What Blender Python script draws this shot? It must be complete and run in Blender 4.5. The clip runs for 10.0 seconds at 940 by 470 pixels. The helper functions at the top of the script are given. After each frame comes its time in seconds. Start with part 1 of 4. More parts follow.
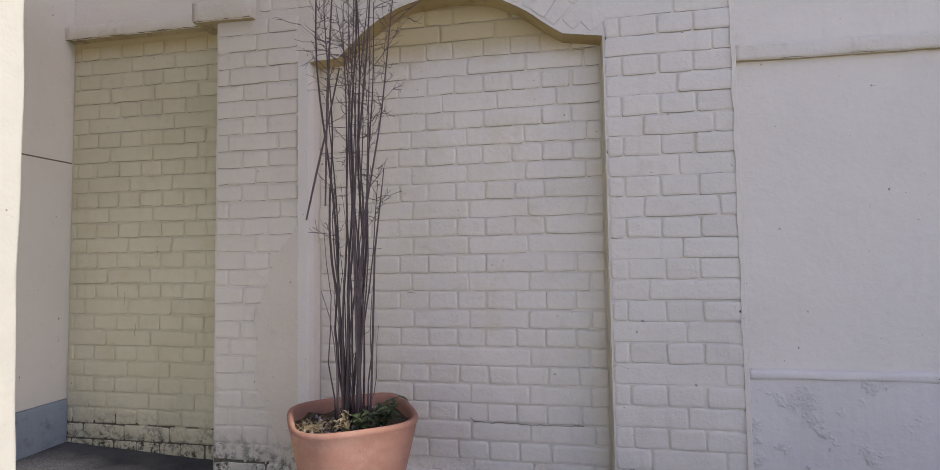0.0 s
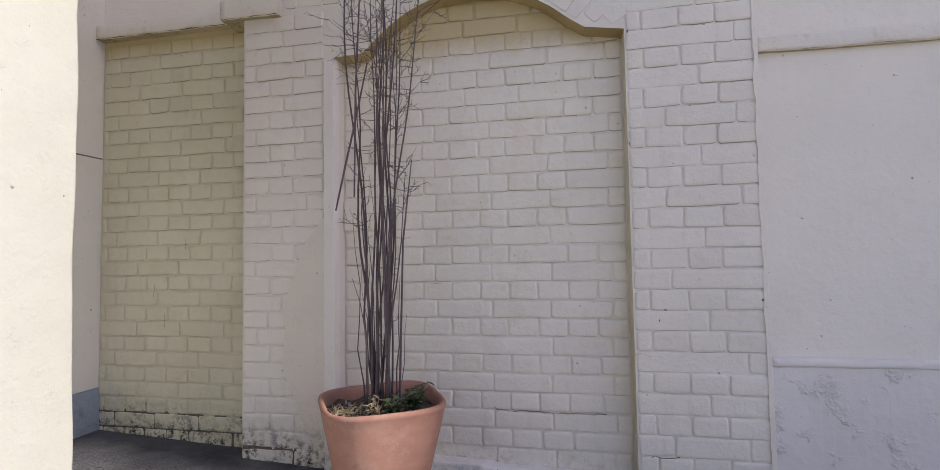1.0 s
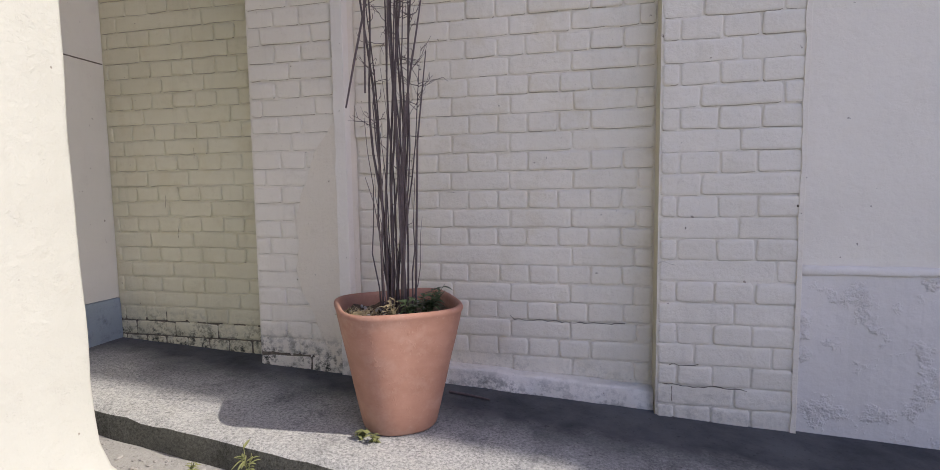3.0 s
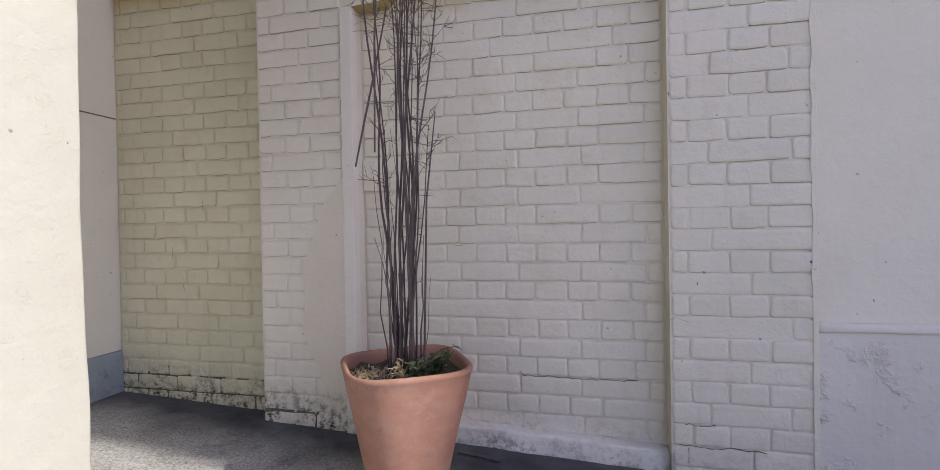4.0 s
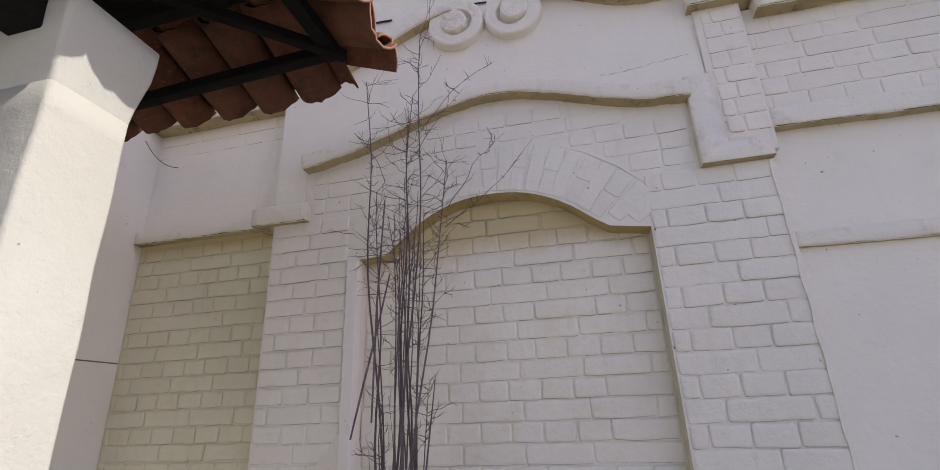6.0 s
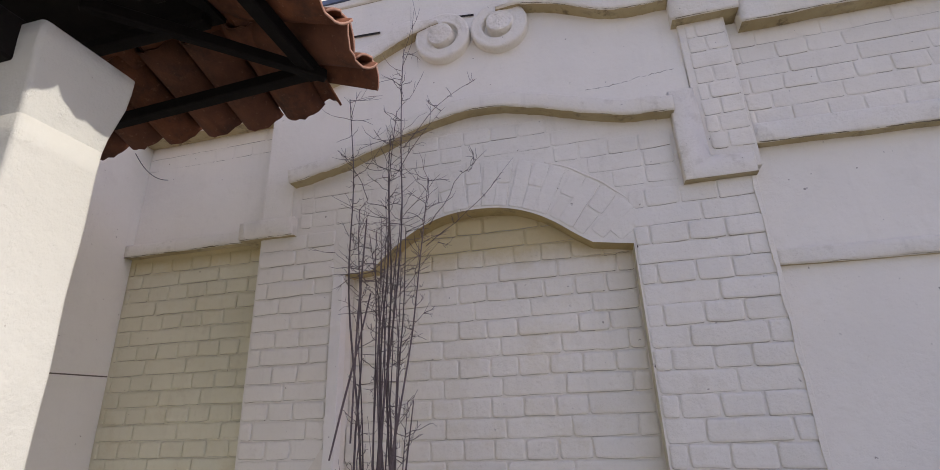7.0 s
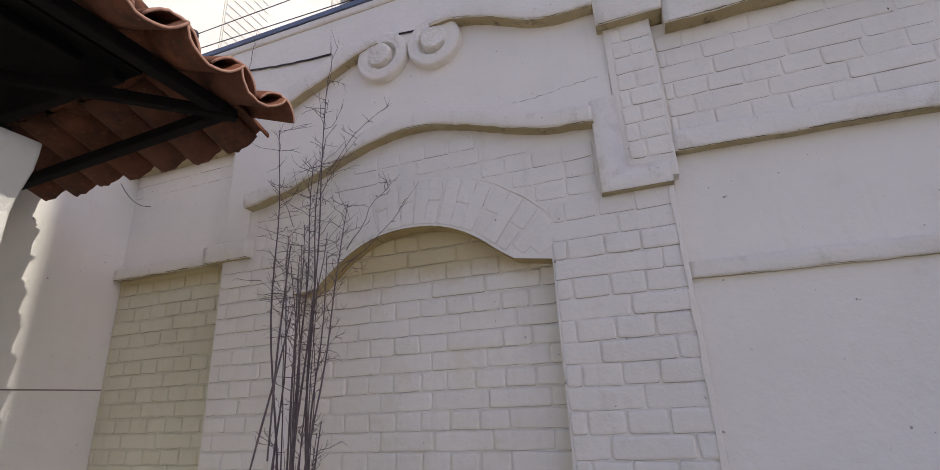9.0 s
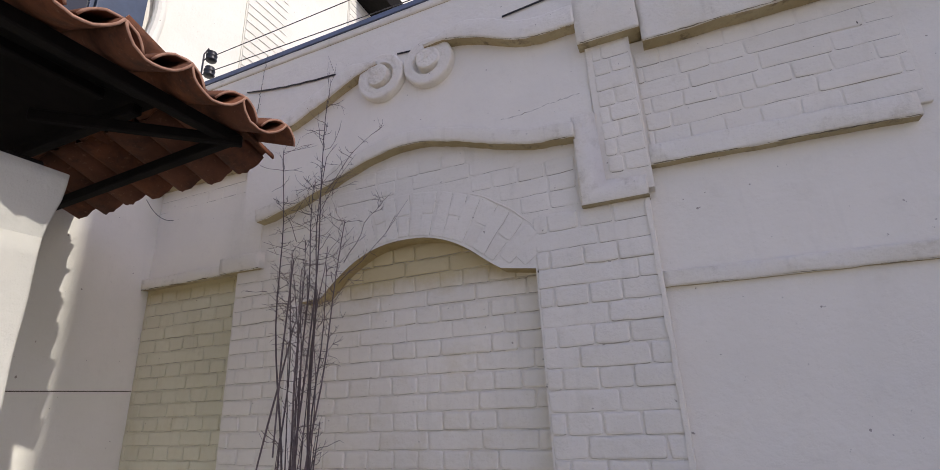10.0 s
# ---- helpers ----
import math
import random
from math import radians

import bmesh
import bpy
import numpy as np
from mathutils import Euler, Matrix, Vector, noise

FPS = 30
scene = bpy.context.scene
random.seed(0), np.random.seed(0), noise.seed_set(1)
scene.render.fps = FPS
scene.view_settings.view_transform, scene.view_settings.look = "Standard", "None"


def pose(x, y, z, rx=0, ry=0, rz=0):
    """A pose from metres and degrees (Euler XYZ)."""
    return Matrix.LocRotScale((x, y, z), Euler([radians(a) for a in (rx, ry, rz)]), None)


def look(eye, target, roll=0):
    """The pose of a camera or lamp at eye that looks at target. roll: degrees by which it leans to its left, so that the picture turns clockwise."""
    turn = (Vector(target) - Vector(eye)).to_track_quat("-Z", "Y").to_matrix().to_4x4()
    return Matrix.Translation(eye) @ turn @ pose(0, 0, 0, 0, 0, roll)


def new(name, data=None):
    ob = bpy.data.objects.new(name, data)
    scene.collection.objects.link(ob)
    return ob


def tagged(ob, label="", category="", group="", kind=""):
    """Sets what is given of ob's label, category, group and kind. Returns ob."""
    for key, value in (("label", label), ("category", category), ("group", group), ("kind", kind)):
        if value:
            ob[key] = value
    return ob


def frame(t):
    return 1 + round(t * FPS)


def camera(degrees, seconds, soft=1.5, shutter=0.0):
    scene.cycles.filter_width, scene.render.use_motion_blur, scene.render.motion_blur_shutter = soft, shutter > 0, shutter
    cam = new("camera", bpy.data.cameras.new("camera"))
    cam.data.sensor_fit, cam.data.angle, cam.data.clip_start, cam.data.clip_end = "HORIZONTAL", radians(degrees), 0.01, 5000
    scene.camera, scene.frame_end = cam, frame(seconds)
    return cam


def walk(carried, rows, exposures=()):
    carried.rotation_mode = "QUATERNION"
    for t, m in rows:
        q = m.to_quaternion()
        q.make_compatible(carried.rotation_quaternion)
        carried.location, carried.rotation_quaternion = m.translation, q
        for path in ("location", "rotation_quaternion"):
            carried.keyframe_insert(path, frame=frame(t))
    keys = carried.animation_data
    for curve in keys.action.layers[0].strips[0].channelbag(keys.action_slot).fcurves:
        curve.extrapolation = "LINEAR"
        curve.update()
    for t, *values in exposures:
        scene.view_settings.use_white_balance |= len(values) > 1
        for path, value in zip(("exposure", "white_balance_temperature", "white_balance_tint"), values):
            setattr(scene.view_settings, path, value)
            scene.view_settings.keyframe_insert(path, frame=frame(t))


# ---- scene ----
cam = camera(87.5, 10.0, soft=0.65)
PATH = [
    (0, (-0.23, -2.221, 1.02), (-0.572, -0.253, 1.119), -0.9),
    (0.5, (-0.264, -2.288, 1.004), (-0.607, -0.32, 1.104), -1.0),
    (1, (-0.295, -2.271, 0.978), (-0.669, -0.309, 1.077), -1.0),
    (1.5, (-0.355, -2.248, 0.933), (-0.759, -0.292, 1.036), -1.0),
    (2, (-0.348, -2.222, 0.868), (-0.77, -0.268, 0.816), -0.8),
    (2.5, (-0.333, -2.204, 0.841), (-0.757, -0.257, 0.676), -0.8),
    (3.8, (-0.352, -2.172, 0.889), (-0.792, -0.222, 0.815), -0.8),
    (4, (-0.361, -2.172, 0.934), (-0.799, -0.221, 0.914), -1.0),
    (4.5, (-0.365, -2.158, 1.022), (-0.808, -0.214, 1.175), -1.2),
    (5, (-0.349, -2.166, 1.122), (-0.799, -0.245, 1.45), -1.5),
    (5.5, (-0.331, -2.171, 1.201), (-0.775, -0.299, 1.748), -1.9),
    (6, (-0.317, -2.171, 1.254), (-0.747, -0.344, 1.943), -2.2),
    (7.5, (-0.096, -2.192, 1.355), (-0.56, -0.367, 2.032), -2.2),
    (8, (0.07, -2.215, 1.387), (-0.439, -0.397, 2.046), -2.5),
    (8.5, (0.208, -2.195, 1.422), (-0.373, -0.394, 2.07), -2.7),
    (9, (0.369, -2.099, 1.427), (-0.267, -0.315, 2.07), -2.7),
    (9.5, (0.493, -2.053, 1.428), (-0.203, -0.29, 2.067), -2.8),
    (10, (0.587, -2.178, 1.433), (-0.144, -0.431, 2.076), -2.6),
]
walk(cam, [(t, look(eye, target, roll)) for t, eye, target, roll in PATH], exposures=[(0, 0.58, 6700, 32), (2.5, 0.60, 6660, 32), (6, 0.48, 6640, 33), (7.5, 0.38, 6590, 34), (10, 0.23, 6550, 34)])

# ---- world, sun, exposure ----
SUN_EL, SUN_AZ = radians(39.0), radians(-2.8)
world = bpy.data.worlds.new("world")
scene.world = world
world.use_nodes = True
wn = world.node_tree
sky = wn.nodes.new("ShaderNodeTexSky")
sky.sky_type, sky.sun_disc, sky.sun_elevation, sky.sun_rotation = "NISHITA", False, SUN_EL, radians(92.8)
wn.nodes["Background"].inputs["Strength"].default_value = 0.15
wn.links.new(sky.outputs[0], wn.nodes["Background"].inputs["Color"])
sun = new("sun", bpy.data.lights.new("sun", "SUN"))
sun.data.energy, sun.data.angle, sun.data.color = 2.85, radians(0.55), (0.92, 1.0, 0.84)
sun_from = Vector((math.cos(SUN_EL) * math.cos(SUN_AZ), math.cos(SUN_EL) * math.sin(SUN_AZ), math.sin(SUN_EL)))
sun.matrix_world = look(tuple(sun_from * 30), (0, 0, 0))


# ---- materials ----
def material(name, rough=0.8, metal=0.0):
    m = bpy.data.materials.new(name)
    m.use_nodes = True
    b = m.node_tree.nodes["Principled BSDF"]
    b.inputs["Roughness"].default_value, b.inputs["Metallic"].default_value = rough, metal
    return m, m.node_tree, b


def where(nt):
    g = nt.nodes.new("ShaderNodeNewGeometry")
    return g.outputs["Position"]


def grain(nt, place, scale, detail=4.0, rough=0.6, stretch=None):
    n = nt.nodes.new("ShaderNodeTexNoise")
    n.inputs["Scale"].default_value, n.inputs["Detail"].default_value, n.inputs["Roughness"].default_value = scale, detail, rough
    if stretch:
        mp = nt.nodes.new("ShaderNodeMapping")
        mp.inputs["Scale"].default_value = stretch
        nt.links.new(place, mp.inputs["Vector"])
        place = mp.outputs[0]
    nt.links.new(place, n.inputs["Vector"])
    return n.outputs["Fac"]


def ramp(nt, fac, lo, hi):
    r = nt.nodes.new("ShaderNodeMapRange")
    r.inputs["From Min"].default_value, r.inputs["From Max"].default_value = lo, hi
    nt.links.new(fac, r.inputs["Value"])
    return r.outputs["Result"]


def blend(nt, fac, a, b):
    x = nt.nodes.new("ShaderNodeMix")
    x.data_type = "RGBA"
    for v, i in ((fac, 0), (a, 6), (b, 7)):
        if isinstance(v, tuple):
            x.inputs[i].default_value = (*v, 1)
        elif isinstance(v, float):
            x.inputs[i].default_value = v
        else:
            nt.links.new(v, x.inputs[i])
    return x.outputs[2]


def times(nt, a, b, op="MULTIPLY"):
    x = nt.nodes.new("ShaderNodeMath")
    x.operation = op
    for v, i in ((a, 0), (b, 1)):
        if isinstance(v, (int, float)):
            x.inputs[i].default_value = v
        else:
            nt.links.new(v, x.inputs[i])
    return x.outputs[0]


def relief(nt, b, height, strength, distance):
    n = nt.nodes.new("ShaderNodeBump")
    n.inputs["Strength"].default_value, n.inputs["Distance"].default_value = strength, distance
    nt.links.new(height, n.inputs["Height"])
    if b.inputs["Normal"].is_linked:
        nt.links.new(b.inputs["Normal"].links[0].from_socket, n.inputs["Normal"])
    nt.links.new(n.outputs[0], b.inputs["Normal"])


def random_of(nt):
    return nt.nodes.new("ShaderNodeObjectInfo").outputs["Random"]


def height_of(nt, place):
    s = nt.nodes.new("ShaderNodeSeparateXYZ")
    nt.links.new(place, s.inputs[0])
    return s.outputs["Z"], s.outputs["X"]


def painted(name, a, b, stain, rough=0.75, bumps=0.38, blisters=0.45, mould=0.0, stains=0.5, under_tint=None, reach_z=(0.10, -0.10)):
    """Old limewash and paint: two tones, stains, brush grain, flaking; mould grows in patches on the lowest courses."""
    m, nt, s = material(name, rough)
    p = where(nt)
    col = blend(nt, ramp(nt, grain(nt, p, 1.7, 5), 0.35, 0.65), a, b)
    col = blend(nt, times(nt, ramp(nt, grain(nt, p, 9, 6, 0.7), 0.56, 0.75), stains), col, stain)
    col = blend(nt, times(nt, ramp(nt, random_of(nt), 0.55, 1.0), 0.16), col, stain)
    streak = ramp(nt, grain(nt, p, 5.0, 4, 0.6, (3.0, 3.0, 0.35)), 0.58, 0.78)
    col = blend(nt, times(nt, streak, 0.35 * stains), col, (stain[0] * 0.7, stain[1] * 0.7, stain[2] * 0.68))
    chips = ramp(nt, grain(nt, p, 34, 3, 0.5), 0.735, 0.76)
    col = blend(nt, times(nt, chips, 0.75), col, (0.22, 0.18, 0.14))
    # Ochre below arch and ledge: stain plus bounced light, painted by height.
    if under_tint:
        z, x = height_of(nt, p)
        tint_reach = times(nt, ramp(nt, z, *under_tint), times(nt, grain(nt, p, 5.5, 5, 0.7), 0.9), "ADD")
        col = blend(nt, times(nt, ramp(nt, tint_reach, 0.48, 1.10), 0.85), col, (0.53, 0.425, 0.205))
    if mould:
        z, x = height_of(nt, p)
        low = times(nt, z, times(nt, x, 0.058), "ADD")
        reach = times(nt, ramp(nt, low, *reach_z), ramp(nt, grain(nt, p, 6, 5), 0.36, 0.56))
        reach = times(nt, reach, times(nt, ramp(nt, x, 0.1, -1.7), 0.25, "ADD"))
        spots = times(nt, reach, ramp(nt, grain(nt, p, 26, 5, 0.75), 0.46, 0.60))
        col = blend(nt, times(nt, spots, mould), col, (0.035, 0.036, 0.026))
    nt.links.new(col, s.inputs["Base Color"])
    relief(nt, s, grain(nt, p, 75, 5, 0.65), min(1.0, bumps * 1.6), 0.005)
    relief(nt, s, grain(nt, p, 24, 5, 0.6), 0.25, 0.010)
    relief(nt, s, grain(nt, p, 9, 4, 0.55), blisters, 0.02)
    flakes = ramp(nt, grain(nt, p, 16, 6, 0.7), 0.60, 0.635)
    relief(nt, s, times(nt, flakes, grain(nt, p, 3, 2)), 0.35, 0.006)
    return m


PAINT = painted("cream_paint_on_brick", (0.795, 0.738, 0.625), (0.74, 0.688, 0.58), (0.60, 0.545, 0.44), mould=0.0)
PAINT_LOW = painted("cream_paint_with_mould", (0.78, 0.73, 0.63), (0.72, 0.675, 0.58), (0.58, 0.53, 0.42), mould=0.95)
# Yellow light bounced into the recess is put into this cream.
PAINT_BOUNCE = painted("cream_paint_with_bounce_tint", (0.675, 0.635, 0.465), (0.61, 0.57, 0.40), (0.48, 0.43, 0.28), mould=0.95, under_tint=(2.14, 2.30))
PAINT_NICHE = painted("cream_paint_tinted_under_arch", (0.795, 0.738, 0.625), (0.74, 0.688, 0.58), (0.60, 0.545, 0.44), mould=0.8, under_tint=(1.96, 2.16))
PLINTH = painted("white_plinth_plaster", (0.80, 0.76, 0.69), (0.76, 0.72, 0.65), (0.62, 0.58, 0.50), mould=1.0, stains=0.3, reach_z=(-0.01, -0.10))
# Undersides: ochre stain and warm bounced light painted as one colour.
OCHRE = painted("ochre_stain_and_bounce", (0.50, 0.385, 0.175), (0.38, 0.28, 0.115), (0.20, 0.145, 0.065), bumps=0.4, blisters=0.4, stains=0.8)
OCHRE_PALE = painted("blotched_stain_and_bounce", (0.52, 0.43, 0.25), (0.36, 0.275, 0.13), (0.17, 0.125, 0.06), bumps=0.6, blisters=0.6, stains=1.6)
PLASTER = painted("cream_plaster", (0.805, 0.752, 0.645), (0.76, 0.712, 0.61), (0.64, 0.59, 0.49), bumps=0.22, blisters=0.35, stains=0.3)
LEDGE = painted("weathered_moulding_paint", (0.795, 0.743, 0.635), (0.745, 0.693, 0.58), (0.52, 0.46, 0.35), bumps=0.6, blisters=0.5, stains=0.8)
WHITE = painted("white_house_paint", (0.74, 0.722, 0.635), (0.70, 0.684, 0.592), (0.58, 0.545, 0.47), bumps=0.15, blisters=0.25, stains=0.25)
COLUMN_PAINT = painted("aged_cream_column_paint", (0.545, 0.545, 0.48), (0.52, 0.517, 0.452), (0.47, 0.445, 0.38), bumps=0.25, blisters=0.35, stains=0.3)
GREYBASE = painted("blue_grey_base_paint", (0.32, 0.39, 0.43), (0.24, 0.30, 0.34), (0.10, 0.12, 0.14), bumps=1.0, blisters=1.0, stains=0.8)


def rough_plaster():
    m, nt, s = material("gritty_dado_plaster", 0.85)
    p = where(nt)
    col = blend(nt, ramp(nt, grain(nt, p, 2.3, 5), 0.35, 0.65), (0.74, 0.70, 0.64), (0.68, 0.645, 0.59))
    patch = ramp(nt, grain(nt, p, 8.5, 5, 0.6), 0.55, 0.68)
    col = blend(nt, times(nt, patch, 0.14), col, (0.60, 0.57, 0.51))
    nt.links.new(col, s.inputs["Base Color"])
    relief(nt, s, times(nt, patch, grain(nt, p, 75, 4, 0.65)), 1.0, 0.012)
    relief(nt, s, grain(nt, p, 17, 4), 0.45, 0.012)
    return m


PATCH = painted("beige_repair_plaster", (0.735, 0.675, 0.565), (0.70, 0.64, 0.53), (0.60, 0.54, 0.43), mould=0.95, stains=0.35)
DADO = rough_plaster()


def concrete(name, dark, mid, light, bare=None):
    m, nt, s = material(name, 0.9)
    p = where(nt)
    col = blend(nt, ramp(nt, grain(nt, p, 2.6, 6, 0.65), 0.34, 0.62), dark, mid)
    lichen = times(nt, ramp(nt, grain(nt, p, 4, 7, 0.75), 0.22, 0.46), ramp(nt, grain(nt, p, 95, 8, 0.8), 0.31, 0.60))
    # Lichen thins towards the wall; the sun and shade contrast is painted with it.
    if bare:
        y = nt.nodes.new("ShaderNodeSeparateXYZ")
        nt.links.new(p, y.inputs[0])
        along = times(nt, y.outputs["Y"], times(nt, y.outputs["X"], 0.1), "ADD")
        spread = times(nt, along, times(nt, grain(nt, p, 3.0, 4), 0.4), "ADD")
        lichen = times(nt, lichen, ramp(nt, spread, *bare))
    col = blend(nt, times(nt, lichen, 0.85), col, light)
    pits = ramp(nt, grain(nt, p, 60, 4, 0.7), 0.60, 0.70)
    col = blend(nt, times(nt, pits, 0.6), col, (0.03, 0.03, 0.028))
    nt.links.new(col, s.inputs["Base Color"])
    relief(nt, s, grain(nt, p, 70, 6, 0.75), 0.6, 0.006)
    relief(nt, s, grain(nt, p, 7, 4), 0.5, 0.02)
    return m


PAVING = concrete("lichened_concrete_with_wall_shade", (0.050, 0.053, 0.058), (0.118, 0.122, 0.128), (0.62, 0.61, 0.575), bare=(-0.06, -0.38))
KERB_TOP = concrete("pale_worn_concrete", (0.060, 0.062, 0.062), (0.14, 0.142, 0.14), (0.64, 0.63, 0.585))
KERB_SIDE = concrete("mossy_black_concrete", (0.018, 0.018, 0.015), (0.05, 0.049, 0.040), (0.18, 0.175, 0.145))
GROUND = concrete("grey_dusty_cement", (0.22, 0.21, 0.19), (0.32, 0.307, 0.278), (0.43, 0.415, 0.38))


def simple(name, a, b, rough, scale=12.0, bump=0.3, metal=0.0, depth=0.004, tone=0.3):
    m, nt, s = material(name, rough, metal)
    p = where(nt)
    col = blend(nt, ramp(nt, grain(nt, p, scale, 6, 0.65), 0.35, 0.65), a, b)
    col = blend(nt, times(nt, random_of(nt), tone), col, (b[0] * 0.55, b[1] * 0.55, b[2] * 0.55))
    nt.links.new(col, s.inputs["Base Color"])
    relief(nt, s, grain(nt, p, scale * 7, 4, 0.6), bump, depth)
    return m


def terracotta():
    m, nt, s = material("terracotta", 0.86)
    p = where(nt)
    col = blend(nt, ramp(nt, grain(nt, p, 6, 5, 0.6, (1, 1, 1.8)), 0.35, 0.65), (0.45, 0.235, 0.165), (0.37, 0.18, 0.122))
    bloom = ramp(nt, grain(nt, p, 7, 7, 0.7), 0.50, 0.68)
    col = blend(nt, times(nt, bloom, 0.45), col, (0.54, 0.36, 0.28))
    damp = ramp(nt, grain(nt, p, 3.4, 5, 0.6, (1, 1, 0.6)), 0.47, 0.66)
    col = blend(nt, times(nt, damp, 0.7), col, (0.29, 0.15, 0.105))
    fleck = ramp(nt, grain(nt, p, 60, 4, 0.6), 0.64, 0.72)
    col = blend(nt, times(nt, fleck, 0.22), col, (0.62, 0.46, 0.37))
    nt.links.new(col, s.inputs["Base Color"])
    relief(nt, s, grain(nt, p, 130, 4, 0.7), 0.2, 0.002)
    relief(nt, s, ramp(nt, grain(nt, p, 45, 3, 0.6), 0.62, 0.66), 0.25, 0.003)
    return m


POT = terracotta()
def clay_tile():
    m, nt, s = material("weathered_clay_tile", 0.85)
    p = where(nt)
    col = blend(nt, ramp(nt, grain(nt, p, 13, 6, 0.65), 0.35, 0.65), (0.195, 0.070, 0.033), (0.10, 0.039, 0.02))
    col = blend(nt, times(nt, random_of(nt), 0.6), col, (0.14, 0.066, 0.044))
    soot = ramp(nt, grain(nt, p, 5, 7, 0.75), 0.50, 0.66)
    col = blend(nt, times(nt, soot, 0.7), col, (0.05, 0.035, 0.028))
    pale = ramp(nt, grain(nt, p, 38, 5, 0.7), 0.60, 0.72)
    col = blend(nt, times(nt, pale, 0.5), col, (0.36, 0.20, 0.125))
    nt.links.new(col, s.inputs["Base Color"])
    relief(nt, s, grain(nt, p, 90, 5, 0.7), 0.6, 0.004)
    return m


TILE = clay_tile()
# Paler clay that paints the sun onto the tile mouths.
TILE_EDGE = simple("sunlit_clay_rim", (0.42, 0.24, 0.165), (0.30, 0.15, 0.10), 0.85, 30, 0.4)
# Grime together with the shadow line under each brick, as one dark colour.
EDGE_LINE = simple("grime_and_shadow_line", (0.29, 0.25, 0.19), (0.54, 0.495, 0.41), 0.9, 14, 0.3, tone=0.35)
DRIP = simple("olive_brown_dirt", (0.13, 0.105, 0.06), (0.27, 0.22, 0.13), 0.95, 40, 0.4)
GRIME = simple("black_grime", (0.09, 0.075, 0.058), (0.20, 0.165, 0.125), 0.95, 60, 0.4)
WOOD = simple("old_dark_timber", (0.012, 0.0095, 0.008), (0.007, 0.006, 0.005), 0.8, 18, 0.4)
SOIL = simple("dry_potting_soil", (0.085, 0.062, 0.045), (0.19, 0.15, 0.11), 0.95, 55, 0.9, depth=0.012)
CANE = simple("dead_purple_brown_bark", (0.18, 0.134, 0.132), (0.105, 0.077, 0.075), 0.7, 40, 0.4, tone=0.5)
TWIG = simple("pale_dead_twig", (0.28, 0.21, 0.17), (0.20, 0.15, 0.13), 0.8, 40, 0.2)
STRAW = simple("dry_straw", (0.46, 0.38, 0.22), (0.36, 0.28, 0.15), 0.8, 40, 0.2)
LEAF = simple("green_weed_leaf", (0.06, 0.088, 0.034), (0.035, 0.058, 0.02), 0.55, 40, 0.2)
LEAF_PALE = simple("yellow_green_weed_leaf", (0.27, 0.28, 0.11), (0.20, 0.21, 0.08), 0.6, 40, 0.2)
STONE = simple("pale_pebble", (0.48, 0.46, 0.42), (0.36, 0.34, 0.31), 0.8, 30, 0.4)
BLUE_METAL = simple("blue_grey_flashing", (0.17, 0.21, 0.29), (0.12, 0.15, 0.21), 0.45, 8, 0.1)
BLUE_PAINT = simple("dark_blue_shutter_paint", (0.035, 0.06, 0.105), (0.025, 0.045, 0.08), 0.35, 10, 0.15)
BLACK = simple("black_rubber_and_porcelain", (0.012, 0.012, 0.014), (0.02, 0.02, 0.022), 0.4, 20, 0.1)
WIRE = simple("thin_grey_wire", (0.10, 0.095, 0.09), (0.07, 0.065, 0.06), 0.5, 20, 0.1)
DARK_GLASS, _nt, _b = material("dark_window_glass", 0.05)
_b.inputs["Base Color"].default_value = (0.02, 0.025, 0.03, 1)


for m in (WOOD, TILE, PAVING, KERB_SIDE, SOIL):
    m.node_tree.nodes["Principled BSDF"].inputs["Specular IOR Level"].default_value = 0.12


# ---- building helpers ----
def part(name, bm, mat, parent=None, label="", smooth=False):
    me = bpy.data.meshes.new(name)
    bm.to_mesh(me)
    bm.free()
    me.materials.append(mat)
    if smooth:
        me.polygons.foreach_set("use_smooth", [True] * len(me.polygons))
    ob = new(name, me)
    ob.parent = parent
    if label:
        ob["label"] = label
    return ob


def thing(name, label, category, at=(0, 0, 0), group="", kind=""):
    ob = new(name)
    ob.location = at
    ob.empty_display_size = 0.1
    return tagged(ob, label, category, group, kind)


def tinted_underside(ob, test, stain=OCHRE):
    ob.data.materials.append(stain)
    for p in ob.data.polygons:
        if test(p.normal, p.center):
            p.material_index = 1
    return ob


def structure(ob, label, category):
    return tagged(ob, label, category, kind="structure")


def slab(bm, outline, y0, y1, bevel=0.0):
    """A plate in the plane of the wall: outline of (x, z), counter-clockwise as seen from the courtyard, from y0 (front) to y1."""
    front = [bm.verts.new((x, y0, z)) for x, z in outline]
    back = [bm.verts.new((x, y1, z)) for x, z in outline]
    n = len(outline)
    f = bm.faces.new(front)
    bm.faces.new(back[::-1])
    sides = [bm.faces.new((front[i], back[i], back[(i + 1) % n], front[(i + 1) % n])) for i in range(n)]
    if bevel:
        bmesh.ops.bevel(bm, geom=[e for e in f.edges], offset=bevel, segments=2, affect="EDGES", profile=0.5)
    return bm


